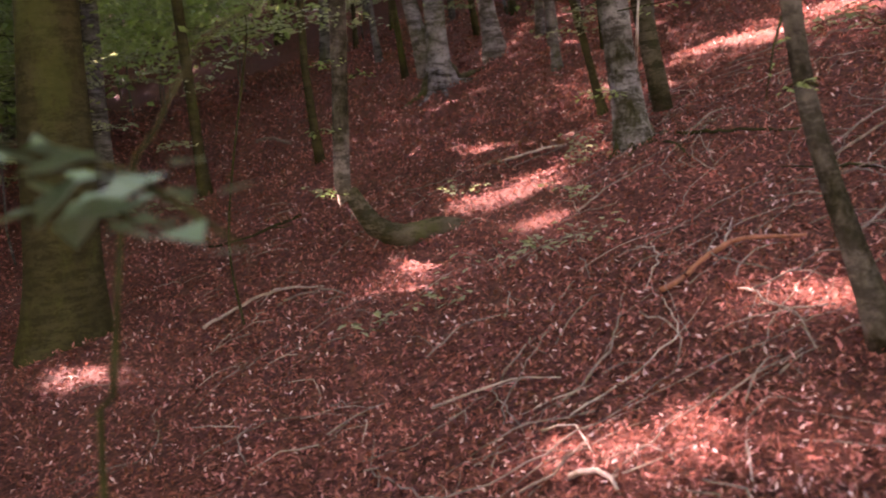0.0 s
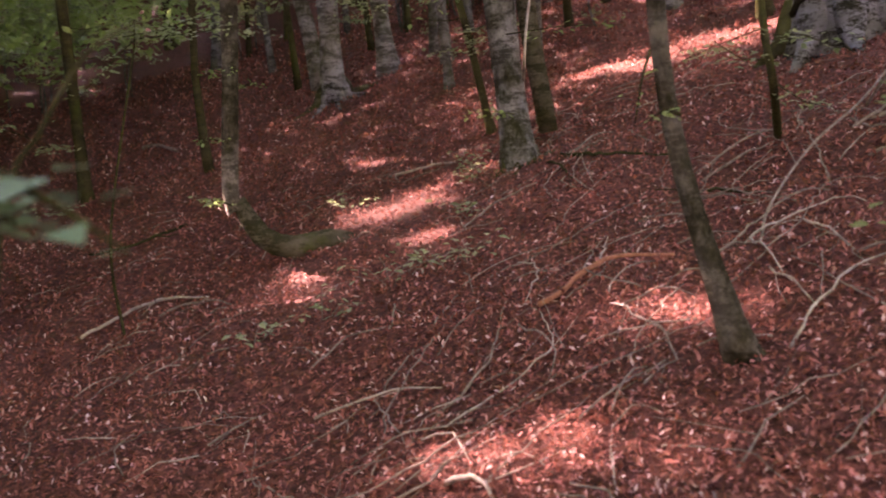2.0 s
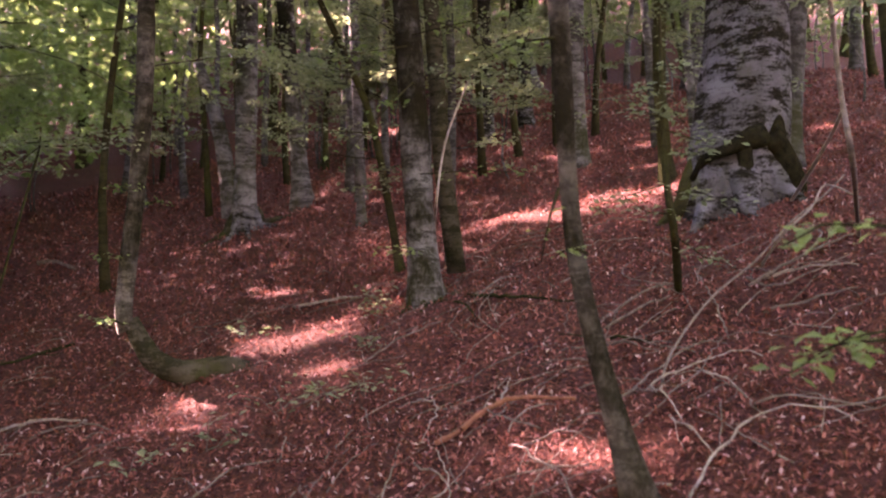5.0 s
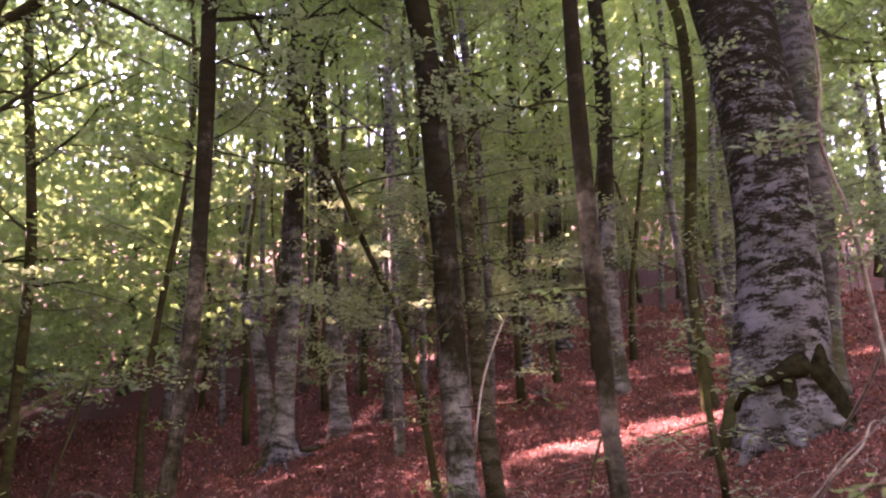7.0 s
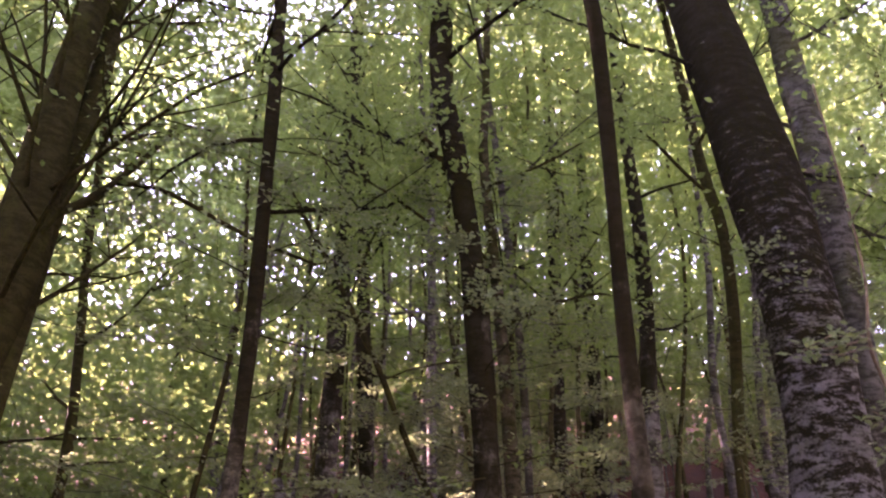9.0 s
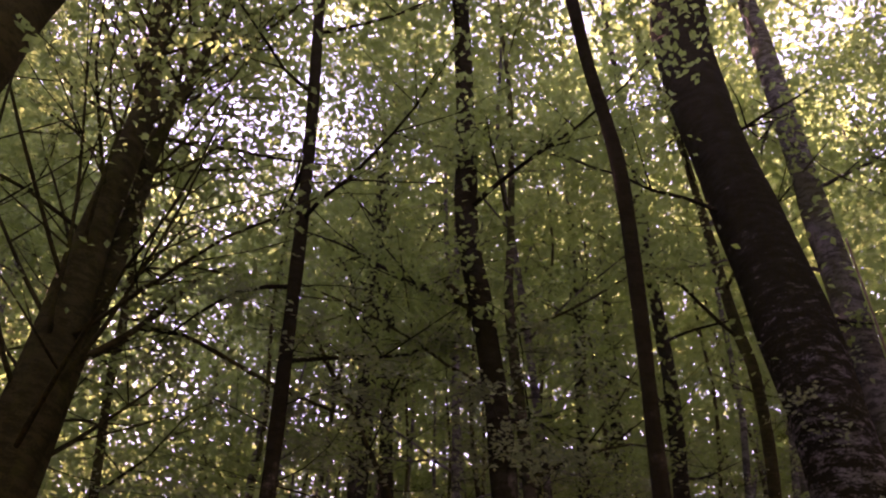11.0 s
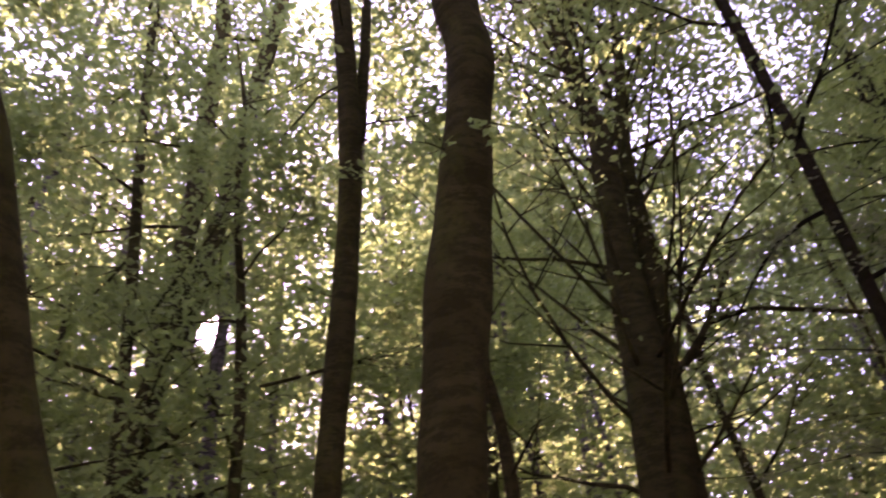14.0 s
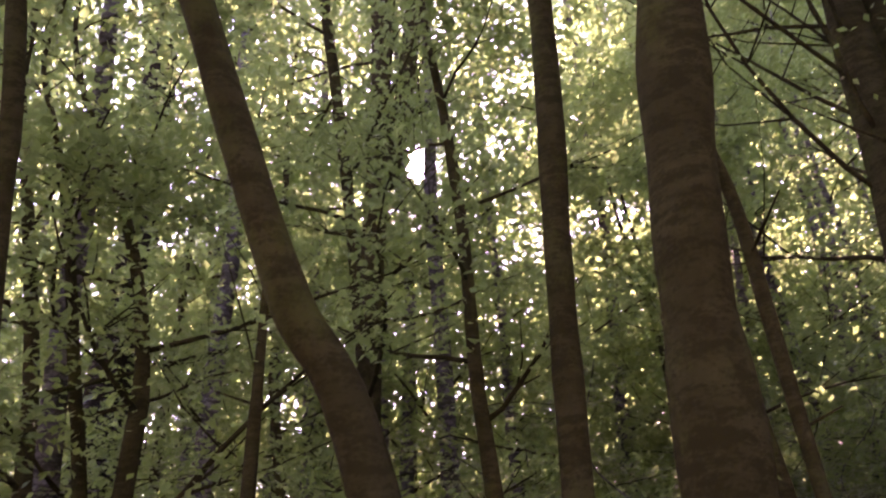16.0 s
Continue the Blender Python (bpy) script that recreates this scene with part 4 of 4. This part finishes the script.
# ---- fallen branches on the litter: kind, radius, line on the slope ----
FALLEN = [
    ("rotten", 0.021, [(1.01, 4.22), (1.42, 4.38), (1.74, 4.26)]),
    ("dry", 0.007, [(0.89, 4.15), (0.95, 3.82), (0.91, 3.57), (0.83, 3.43)]),
    ("dry", 0.007, [(0.87, 3.10), (1.04, 3.12), (1.27, 3.23)]),
    ("pale", 0.009, [(2.04, 4.09), (2.20, 4.15), (2.59, 4.21), (2.70, 4.12)]),
    ("dry", 0.010, [(3.39, 5.99), (3.02, 5.09), (2.72, 4.44)]),
    ("pale", 0.012, [(3.52, 5.31), (3.69, 5.06), (3.89, 4.86)]),
    ("dry", 0.013, [(3.17, 4.82), (3.36, 4.66), (3.65, 4.55)]),
    ("dry", 0.012, [(2.44, 5.57), (2.94, 5.78), (3.13, 5.72)]),
    ("dry", 0.012, [(2.41, 5.45), (2.69, 5.46), (3.00, 5.53)]),
    ("dark", 0.021, [(1.95, 7.19), (2.21, 6.48), (2.50, 6.14)]),
    ("pale", 0.008, [(1.94, 3.65), (1.92, 3.43), (1.90, 3.19)]),
    ("pale", 0.009, [(1.65, 2.96), (1.90, 3.19), (2.19, 3.33), (2.37, 3.23), (2.46, 3.04)]),
    ("dry", 0.006, [(2.34, 3.97), (2.24, 3.58), (2.21, 3.31)]),
    ("pale", 0.021, [(-2.08, 7.46), (-1.66, 7.74), (-1.36, 7.56), (-1.00, 7.24)]),
    ("dry", 0.008, [(-0.15, 4.81), (0.05, 4.98), (0.31, 4.96)]),
    ("dry", 0.009, [(0.30, 4.94), (0.36, 5.20), (0.36, 5.43)]),
    ("pale", 0.009, [(-0.14, 4.22), (0.15, 4.09), (0.31, 4.04), (0.46, 3.92)]),
    ("dry", 0.006, [(0.15, 4.09), (0.21, 3.75), (0.25, 3.47)]),
    ("dry", 0.009, [(0.41, 3.68), (0.67, 3.90), (0.91, 4.56)]),
    ("dry", 0.009, [(-0.67, 4.36), (-0.54, 4.43), (-0.38, 4.52)]),
    ("pale", 0.007, [(0.31, 3.55), (0.43, 3.39), (0.46, 3.19)]),
    ("dry", 0.008, [(0.14, 3.19), (0.31, 3.17), (0.46, 3.31)]),
    ("bleached", 0.016, [(0.34, 3.13), (0.45, 3.02), (0.49, 2.86)]),
    ("dry", 0.008, [(0.52, 4.68), (0.73, 5.14)]),
    ("pale", 0.007, [(1.13, 5.18), (1.16, 4.88), (1.06, 4.55), (0.95, 4.35)]),
    ("pale", 0.010, [(1.41, 4.48), (1.60, 4.91)]),
    ("bleached", 0.023, [(0.65, 9.00), (0.88, 8.91), (1.11, 8.89), (1.30, 8.81)]),
    ("dry", 0.013, [(0.99, 6.47), (1.29, 6.63), (1.65, 6.82)]),
    ("dark", 0.015, [(1.85, 7.19), (1.85, 6.85), (1.84, 6.42)]),
    ("dry", 0.049, [(-3.09, 16.11), (-2.80, 15.99), (-2.37, 15.26)]),
    ("dry", 0.010, [(2.23, 5.10), (2.31, 4.92), (2.39, 4.66)]),
    ("dry", 0.006, [(0.02, 3.49), (0.17, 3.56)]),
    ("dry", 0.006, [(1.14, 3.14), (1.33, 3.24)]),
    ("dark", 0.027, [(-1.60, 10.32), (-2.13, 9.95), (-2.61, 10.04)]),
    ("dry", 0.007, [(1.29, 3.93), (1.32, 3.63), (1.38, 3.45)]),
    ("dry", 0.010, [(1.83, 4.02), (2.21, 4.30), (2.52, 4.45), (2.69, 4.40)]),
    ("pale", 0.009, [(2.37, 4.19), (2.27, 3.73), (2.24, 3.48)]),
    ("dry", 0.009, [(2.24, 3.48), (2.36, 3.36), (2.56, 3.14)]),
    ("dry", 0.015, [(3.36, 5.26), (3.84, 5.34), (4.36, 5.48)]),
    ("dry", 0.012, [(3.47, 5.43), (3.45, 5.03), (3.96, 5.04)]),
    ("pale", 0.008, [(2.08, 4.11), (2.00, 3.79), (1.93, 3.47)]),
    ("dark", 0.015, [(2.26, 5.31), (2.35, 5.08), (2.45, 4.83)]),
    ("dry", 0.013, [(-1.40, 7.32), (-1.02, 7.16), (-0.73, 6.71)]),
    ("dry", 0.012, [(1.97, 7.03), (2.26, 7.20), (2.49, 7.36)]),
]
KINDS = {"rotten": (ROT, "reddish rotten branch lying in the leaf litter"), "dry": (TWIG, "thin dry grey-brown branch lying on the litter"),
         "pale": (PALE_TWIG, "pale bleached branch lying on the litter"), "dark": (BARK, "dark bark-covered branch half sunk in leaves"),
         "bleached": (PALE_TWIG, "bright bleached stick lying in a sun patch")}


def fallen(kind, radius, line, seed):
    rng = np.random.default_rng(seed)
    mat, label = KINDS[kind]
    rows = []
    for i, (x, y) in enumerate(line):
        up = 0.6 * radius + 0.012 + (0.03 if 0 < i < len(line) - 1 else 0.0)
        rows.append((x, y, float(rough_ground(x, y)) + up, radius * (1.15 - 0.6 * i / max(1, len(line) - 1))))
    path = smooth_path(rows, 0.07)
    path[:, :3] += rng.normal(0, 0.006, (len(path), 3))
    radius *= 0.72
    path[:, 3] *= 0.72
    ob = thing("fallen_branch", label, "branch", "fallen branches", rows[0][:3])
    org = np.array((*ob.location, 0))
    v, f = tube(path - org, 7, 0.12, rng=rng)
    part("stick", mesh_of("stick", v, f, mat), ob)
    # side twigs
    for k in range(max(1, int(len(path) / 9))):
        j = int(rng.integers(1, len(path) - 1))
        a, ln = rng.random() * 6.28, rng.uniform(0.12, 0.4)
        p = path[j, :3]
        e1 = p + np.array((math.cos(a), math.sin(a), 0)) * ln
        e1[2] = float(rough_ground(e1[0], e1[1])) + rng.uniform(0.01, 0.05)
        mid = (p + e1) / 2 + rng.normal(0, 0.025, 3)
        r = path[j, 3] * 0.45
        v, f = tube(np.array([(*p, r), (*mid, r * 0.8), (*e1, r * 0.4)]) - org, 5)
        part("twig", mesh_of("twig", v, f, mat), ob)


for i, (kind, radius, line) in enumerate(FALLEN):
    fallen(kind, radius, line, 400 + i)
rng = np.random.default_rng(77)
for i in range(190):
    b_, d = radians(rng.uniform(-38, 26)), 2.6 + 10 * rng.random() ** 1.3
    x, y = -math.sin(b_) * d, math.cos(b_) * d
    a, ln = rng.random() * 6.28, rng.uniform(0.15, 0.55)
    dx, dy = math.cos(a) * ln, math.sin(a) * ln
    k = rng.normal(0, 0.12)
    fallen("pale" if i % 4 == 0 else "dry", rng.uniform(0.0035, 0.007), [(x, y), (x + dx * 0.5 - dy * k, y + dy * 0.5 + dx * k), (x + dx, y + dy)], 900 + i)


for i in range(64):
    b_, d = radians(rng.uniform(-40, -3) if i < 46 else rng.uniform(-30, 20)), 3.0 + 6.5 * rng.random()
    x, y = -math.sin(b_) * d, math.cos(b_) * d
    a, ln = rng.uniform(-0.6, 1.6), rng.uniform(0.6, 1.5)
    dx, dy = math.cos(a) * ln, math.sin(a) * ln
    k = rng.normal(0, 0.16)
    fallen("pale" if i % 7 == 0 else "dry", rng.uniform(0.003, 0.0075), [(x, y), (x + dx * 0.35 - dy * k, y + dy * 0.35 + dx * k), (x + dx * 0.7 - dy * k * 0.6, y + dy * 0.7 + dx * k * 0.6), (x + dx, y + dy)], 1200 + i)


# ---- green seedlings on the floor ----
def seedling(seed, n):
    rng = np.random.default_rng(seed)
    ob = thing("beech_seedling", "small green beech seedling sprouting through the litter", "seedling", "seedlings on the floor")
    sv, sf, P = [], [], []
    for k in range(3):
        a, ln = rng.random() * 6.28, rng.uniform(0.15, 0.35)
        tip = np.array((math.cos(a) * ln, math.sin(a) * ln, rng.uniform(0.08, 0.2)))
        tube(np.array([(0, 0, -0.03, 0.004), (*(tip * 0.5 + np.array((0, 0, 0.04))), 0.003), (*tip, 0.002)]), 4, 0, sv, sf)
        t = rng.random((n // 3, 1)) * 0.8 + 0.25
        P.append(t * tip + rng.normal(0, 0.035, (n // 3, 3)) * np.array((1, 1, 0.4)))
    part("stem", mesh_of("stem", sv, sf, TWIG), ob)
    v, f = leaf_quads(np.vstack(P), 0.075, rng, 0.3)
    part("leaves", mesh_of("leaves", v, f, LEAF_YOUNG, False), ob)
    return ob


sprouts = [seedling(61, 24), seedling(62, 15), seedling(63, 36)]
places = [(0.71, 5.87), (0.89, 5.75), (-0.09, 5.70), (-0.53, 5.58), (0.39, 5.84), (1.92, 10.12), (-1.35, 10.93), (-1.82, 15.16), (2.41, 18.00), (0.23, 8.10), (1.39, 8.17), (1.16, 7.80), (3.97, 8.96), (4.58, 12.98), (4.45, 13.96), (1.08, 6.68), (0.76, 5.64), (1.38, 7.91)]
for i, (x, y) in enumerate(places):
    copy_thing(sprouts[i % 3], pose(x, y, float(rough_ground(x, y)), 0, 0, i * 77))
for ob in sprouts:
    for o in (*ob.children, ob):
        bpy.data.objects.remove(o)


# ---- single saplings and leaning sticks close to the path ----
def leafy(name, label, category, rows, sprays, mat, leaf_mat, size, per, seed, spread=0.07, group=""):
    """A thin stem through rows and leaf sprays along given twigs (start, end)."""
    rng = np.random.default_rng(seed)
    ob = thing(name, label, category, group, rows[0][:3])
    org = np.array((*ob.location, 0))
    v, f = tube(smooth_path(rows, 0.06) - org, 6, 0.06, rng=rng)
    part("stem", mesh_of("stem", v, f, mat), ob)
    for a, e in sprays:
        a, e = np.array(a, float), np.array(e, float)
        mid = (a + e) / 2 + rng.normal(0, 0.03, 3)
        tv, tf = tube(np.array([(*a, 0.006), (*mid, 0.004), (*e, 0.002)]) - org, 5)
        twig = part("twig", mesh_of("twig", tv, tf, mat), ob)
        P = leaves_on([(a + (e - a) * 0.15, mid), (mid, e)], per, spread, rng, 0.3)
        v, f = leaf_quads(P - org[:3], size, rng, 0.25)
        part("leaves", mesh_of("leaves", v, f, leaf_mat, False), twig)
    return ob


leafy("beech_sapling", "thin bent beech sapling with a few broad green leaves", "sapling",
      [(-0.51, 1.22, -0.04, 0.0060), (-0.51, 1.22, 1.19, 0.0055), (-0.48, 1.23, 1.34, 0.0050), (-0.43, 1.25, 1.62, 0.0045), (-0.38, 1.26, 1.70, 0.0040), (-0.31, 1.30, 1.82, 0.0035), (-0.24, 1.35, 1.87, 0.0030)],
      [((-0.46, 1.00, 1.65), (-0.30, 0.95, 1.63)), ((-0.47, 1.02, 1.60), (-0.32, 0.95, 1.58)), ((-0.31, 0.97, 1.62), (-0.20, 0.93, 1.54)), ((-0.49, 1.04, 1.68), (-0.44, 1.01, 1.67))], BARK, LEAF_COOL, 0.085, 4, 71, 0.03)
leafy("beech_sapling", "beech sapling reaching out flat sprays of dark green leaves", "sapling",
      [(2.35, 1.85, 0.88, 0.0140), (2.35, 1.85, 1.40, 0.0113), (2.30, 1.90, 2.10, 0.0087), (2.35, 1.95, 2.90, 0.0060)],
      [((1.85, 2.17, 1.44), (1.41, 1.99, 1.37)), ((1.86, 2.16, 1.76), (1.41, 1.99, 1.69)), ((1.93, 2.21, 1.47), (1.44, 2.08, 1.35))], BARK, LEAF, 0.06, 14, 72, 0.05)
leafy("beech_sapling", "dark-stemmed beech sapling with tiers of small green leaves", "sapling",
      [(3.08, 5.68, 1.65, 0.0300), (2.67, 4.93, 1.97, 0.0260), (2.64, 4.94, 2.25, 0.0220), (2.63, 4.95, 2.56, 0.0180), (2.63, 4.95, 2.99, 0.0140), (2.63, 4.95, 3.36, 0.0100)],
      [((2.65, 4.94, 2.88), (2.45, 4.93, 2.92)), ((2.65, 4.94, 2.70), (2.28, 4.90, 2.73)), ((2.64, 4.94, 2.63), (2.86, 4.70, 2.52)), ((2.66, 4.93, 2.49), (2.83, 4.72, 2.49)), ((2.67, 4.93, 2.31), (2.13, 4.96, 2.14)), ((2.68, 4.92, 2.25), (2.89, 4.69, 2.15)), ((2.68, 4.92, 2.11), (2.33, 4.98, 2.25)), ((2.68, 4.92, 1.97), (2.84, 4.60, 1.79)), ((2.64, 4.94, 3.03), (2.69, 4.80, 2.96)), ((2.62, 4.95, 2.81), (2.70, 4.80, 2.64))], BARK, LEAF_YOUNG, 0.06, 16, 73, 0.07)
leafy("beech_sapling", "pale thin whippy beech stem with yellow-green leaf sprays", "sapling",
      [(4.47, 5.58, 2.02, 0.0160), (3.01, 3.75, 2.22, 0.0149), (2.98, 3.77, 2.56, 0.0138), (2.97, 3.79, 2.88, 0.0126), (2.95, 3.80, 3.19, 0.0115), (2.90, 3.84, 3.51, 0.0104), (2.85, 3.80, 3.69, 0.0092), (2.88, 3.75, 4.16, 0.0081), (2.83, 3.74, 5.36, 0.0070)],
      [((2.96, 3.79, 2.97), (2.96, 3.54, 2.98)), ((2.96, 3.79, 3.09), (2.73, 3.72, 3.04)), ((2.89, 3.84, 3.67), (2.49, 3.87, 3.60)), ((2.82, 3.79, 3.69), (2.43, 3.81, 3.57)), ((2.90, 3.73, 3.14), (2.67, 3.65, 3.22)), ((2.84, 3.74, 4.34), (2.90, 3.44, 4.53)), ((2.82, 3.75, 3.66), (2.41, 3.78, 3.57))], TWIG, LEAF_YOUNG, 0.06, 15, 74, 0.06)
leafy("beech_sapling", "low beech sapling spreading one flat tier of leaves", "sapling",
      [(-1.60, 6.90, 0.53, 0.0140), (-1.62, 6.9, 1.35, 0.0113), (-1.28, 6.85, 2.78, 0.0087), (-1.31, 6.85, 2.90, 0.0060)],
      [((-1.28, 6.85, 2.78), (-1.67, 6.56, 2.34)), ((-1.28, 6.85, 2.78), (-0.43, 6.86, 2.85)), ((-1.29, 6.85, 2.84), (-1.48, 6.71, 2.80)), ((-1.13, 6.88, 2.82), (-0.62, 6.85, 2.93)), ((-1.36, 6.84, 2.80), (-0.81, 6.53, 2.71))], BARK, LEAF_YOUNG, 0.06, 22, 75, 0.06)
leafy("dead_stick", "pale dead stick leaning against a mossy stem", "stick",
      [(2.40, 10.27, 2.35, 0.0140), (1.75, 7.39, 2.39, 0.0128), (1.85, 7.47, 2.94, 0.0115), (1.96, 7.44, 3.29, 0.0102), (2.08, 7.46, 3.56, 0.0090)], [], PALE_TWIG, LEAF_YOUNG, 0.05, 1, 81)
leafy("dead_stick", "pale dead branch leaning beside the big trunk", "stick",
      [(5.18, 7.39, 2.53, 0.0130), (3.56, 4.84, 2.38, 0.0117), (3.30, 4.29, 2.48, 0.0103), (3.05, 3.85, 2.53, 0.0090)], [], PALE_TWIG, LEAF_YOUNG, 0.05, 1, 82)
leafy("dead_stick", "long arching dead branch propped over the litter", "stick",
      [(2.07, 4.01, 1.09, 0.0090), (2.27, 4.27, 1.30, 0.0085), (2.70, 4.60, 1.59, 0.0080), (3.19, 4.89, 1.83, 0.0075), (3.65, 5.19, 2.10, 0.0070), (4.04, 5.40, 2.29, 0.0065), (4.29, 5.47, 2.47, 0.0060)], [], TWIG, LEAF_YOUNG, 0.05, 1, 83)
leafy("dead_stick", "thick weathered branch end lying on the slope", "stick",
      [(1.45, 1.96, 0.63, 0.0450), (1.56, 2.01, 0.67, 0.0417), (1.66, 2.08, 0.70, 0.0383), (1.78, 2.18, 0.75, 0.0350)], [], TWIG, LEAF_YOUNG, 0.05, 1, 84)
leafy("dead_stick", "thin bent dead twig beside the big trunk", "stick",
      [(3.71, 5.66, 1.82, 0.0100), (3.19, 4.61, 1.96, 0.0090), (3.44, 4.68, 2.13, 0.0080), (3.63, 4.79, 2.29, 0.0070), (3.78, 4.67, 2.19, 0.0060)], [], PALE_TWIG, LEAF_YOUNG, 0.05, 1, 85)


def twig_on(tree_ob, a, e, per, size, seed, spread=0.05):
    """A thin leafy twig growing from a stem."""
    rng = np.random.default_rng(seed)
    org = np.array(tree_ob.location)
    a, e = np.array(a, float), np.array(e, float)
    mid = (a + e) / 2 + np.array((0, 0, 0.03))
    v, f = tube(np.array([(*(a - org), 0.007), (*(mid - org), 0.005), (*(e - org), 0.002)]), 5)
    twig = part("twig", mesh_of("twig", v, f, BARK), tree_ob)
    P = leaves_on([(a + (e - a) * 0.25, mid), (mid, e)], per, spread, rng, 0.35)
    v, f = leaf_quads(P - org, size, rng, 0.3)
    part("leaves", mesh_of("leaves", v, f, LEAF, False), twig)


twig_on(made["dark_near_beech"], (-2.15, 3.30, 5.89), (-1.64, 3.12, 5.37), 7, 0.08, 600, 0.05)
twig_on(made["dark_near_beech"], (-2.22, 3.31, 5.69), (-2.25, 2.87, 5.47), 5, 0.08, 601, 0.05)
twig_on(made["upright_beech"], (-4.07, 4.48, 7.59), (-3.90, 4.09, 6.99), 8, 0.08, 602, 0.06)
twig_on(made["upright_beech"], (-4.09, 4.51, 7.63), (-3.68, 4.33, 7.09), 7, 0.08, 603, 0.06)
twig_on(made["slim_beech"], (1.30, 3.00, 1.74), (1.18, 3.00, 1.73), 9, 0.035, 604, 0.02)
twig_on(made["slim_beech"], (1.24, 3.11, 1.99), (1.12, 2.99, 1.71), 4, 0.03, 605, 0.02)
twig_on(made["curved_base_beech"], (-0.74, 7.26, 2.00), (-0.97, 7.13, 2.00), 9, 0.05, 606, 0.04)
twig_on(made["curved_base_beech"], (-0.74, 7.26, 1.49), (-0.94, 7.13, 1.53), 9, 0.06, 607, 0.04)
twig_on(made["curved_base_beech"], (-0.66, 7.35, 2.54), (-0.88, 7.12, 2.51), 9, 0.05, 608, 0.05)
twig_on(made["curved_base_beech"], (-0.59, 7.35, 2.43), (-0.42, 7.17, 2.41), 7, 0.05, 609, 0.04)
twig_on(made["stubbed_beech"], (1.65, 7.43, 2.06), (1.23, 7.20, 2.07), 12, 0.06, 610, 0.06)
twig_on(made["stubbed_beech"], (1.55, 7.53, 3.87), (0.81, 7.14, 3.56), 14, 0.07, 611, 0.09)
twig_on(made["stubbed_beech"], (1.60, 7.52, 3.55), (0.92, 7.23, 2.78), 14, 0.07, 612, 0.08)
twig_on(made["stubbed_beech"], (1.60, 7.52, 3.97), (2.43, 6.98, 4.01), 18, 0.07, 613, 0.09)
twig_on(made["stubbed_beech"], (1.65, 7.51, 2.74), (2.49, 6.97, 2.68), 14, 0.07, 614, 0.08)
twig_on(made["slim_beech"], (1.24, 3.11, 2.56), (1.15, 3.72, 2.65), 8, 0.06, 615, 0.05)


# ---- the sun's disc, far off ----
bm = bmesh.new()
bmesh.ops.create_icosphere(bm, subdivisions=5, radius=1.4)
me = bpy.data.meshes.new("sun_disc")
bm.to_mesh(me)
bm.free()
me.polygons.foreach_set("use_smooth", [True] * len(me.polygons))
me.materials.append(SUN_GLOW)
disc = tagged(new("sun_disc", me), "white glaring disc of the sun", "sun", kind="structure")
disc.location = SUN_TO * 120 + Vector((0, 0, 1.6))
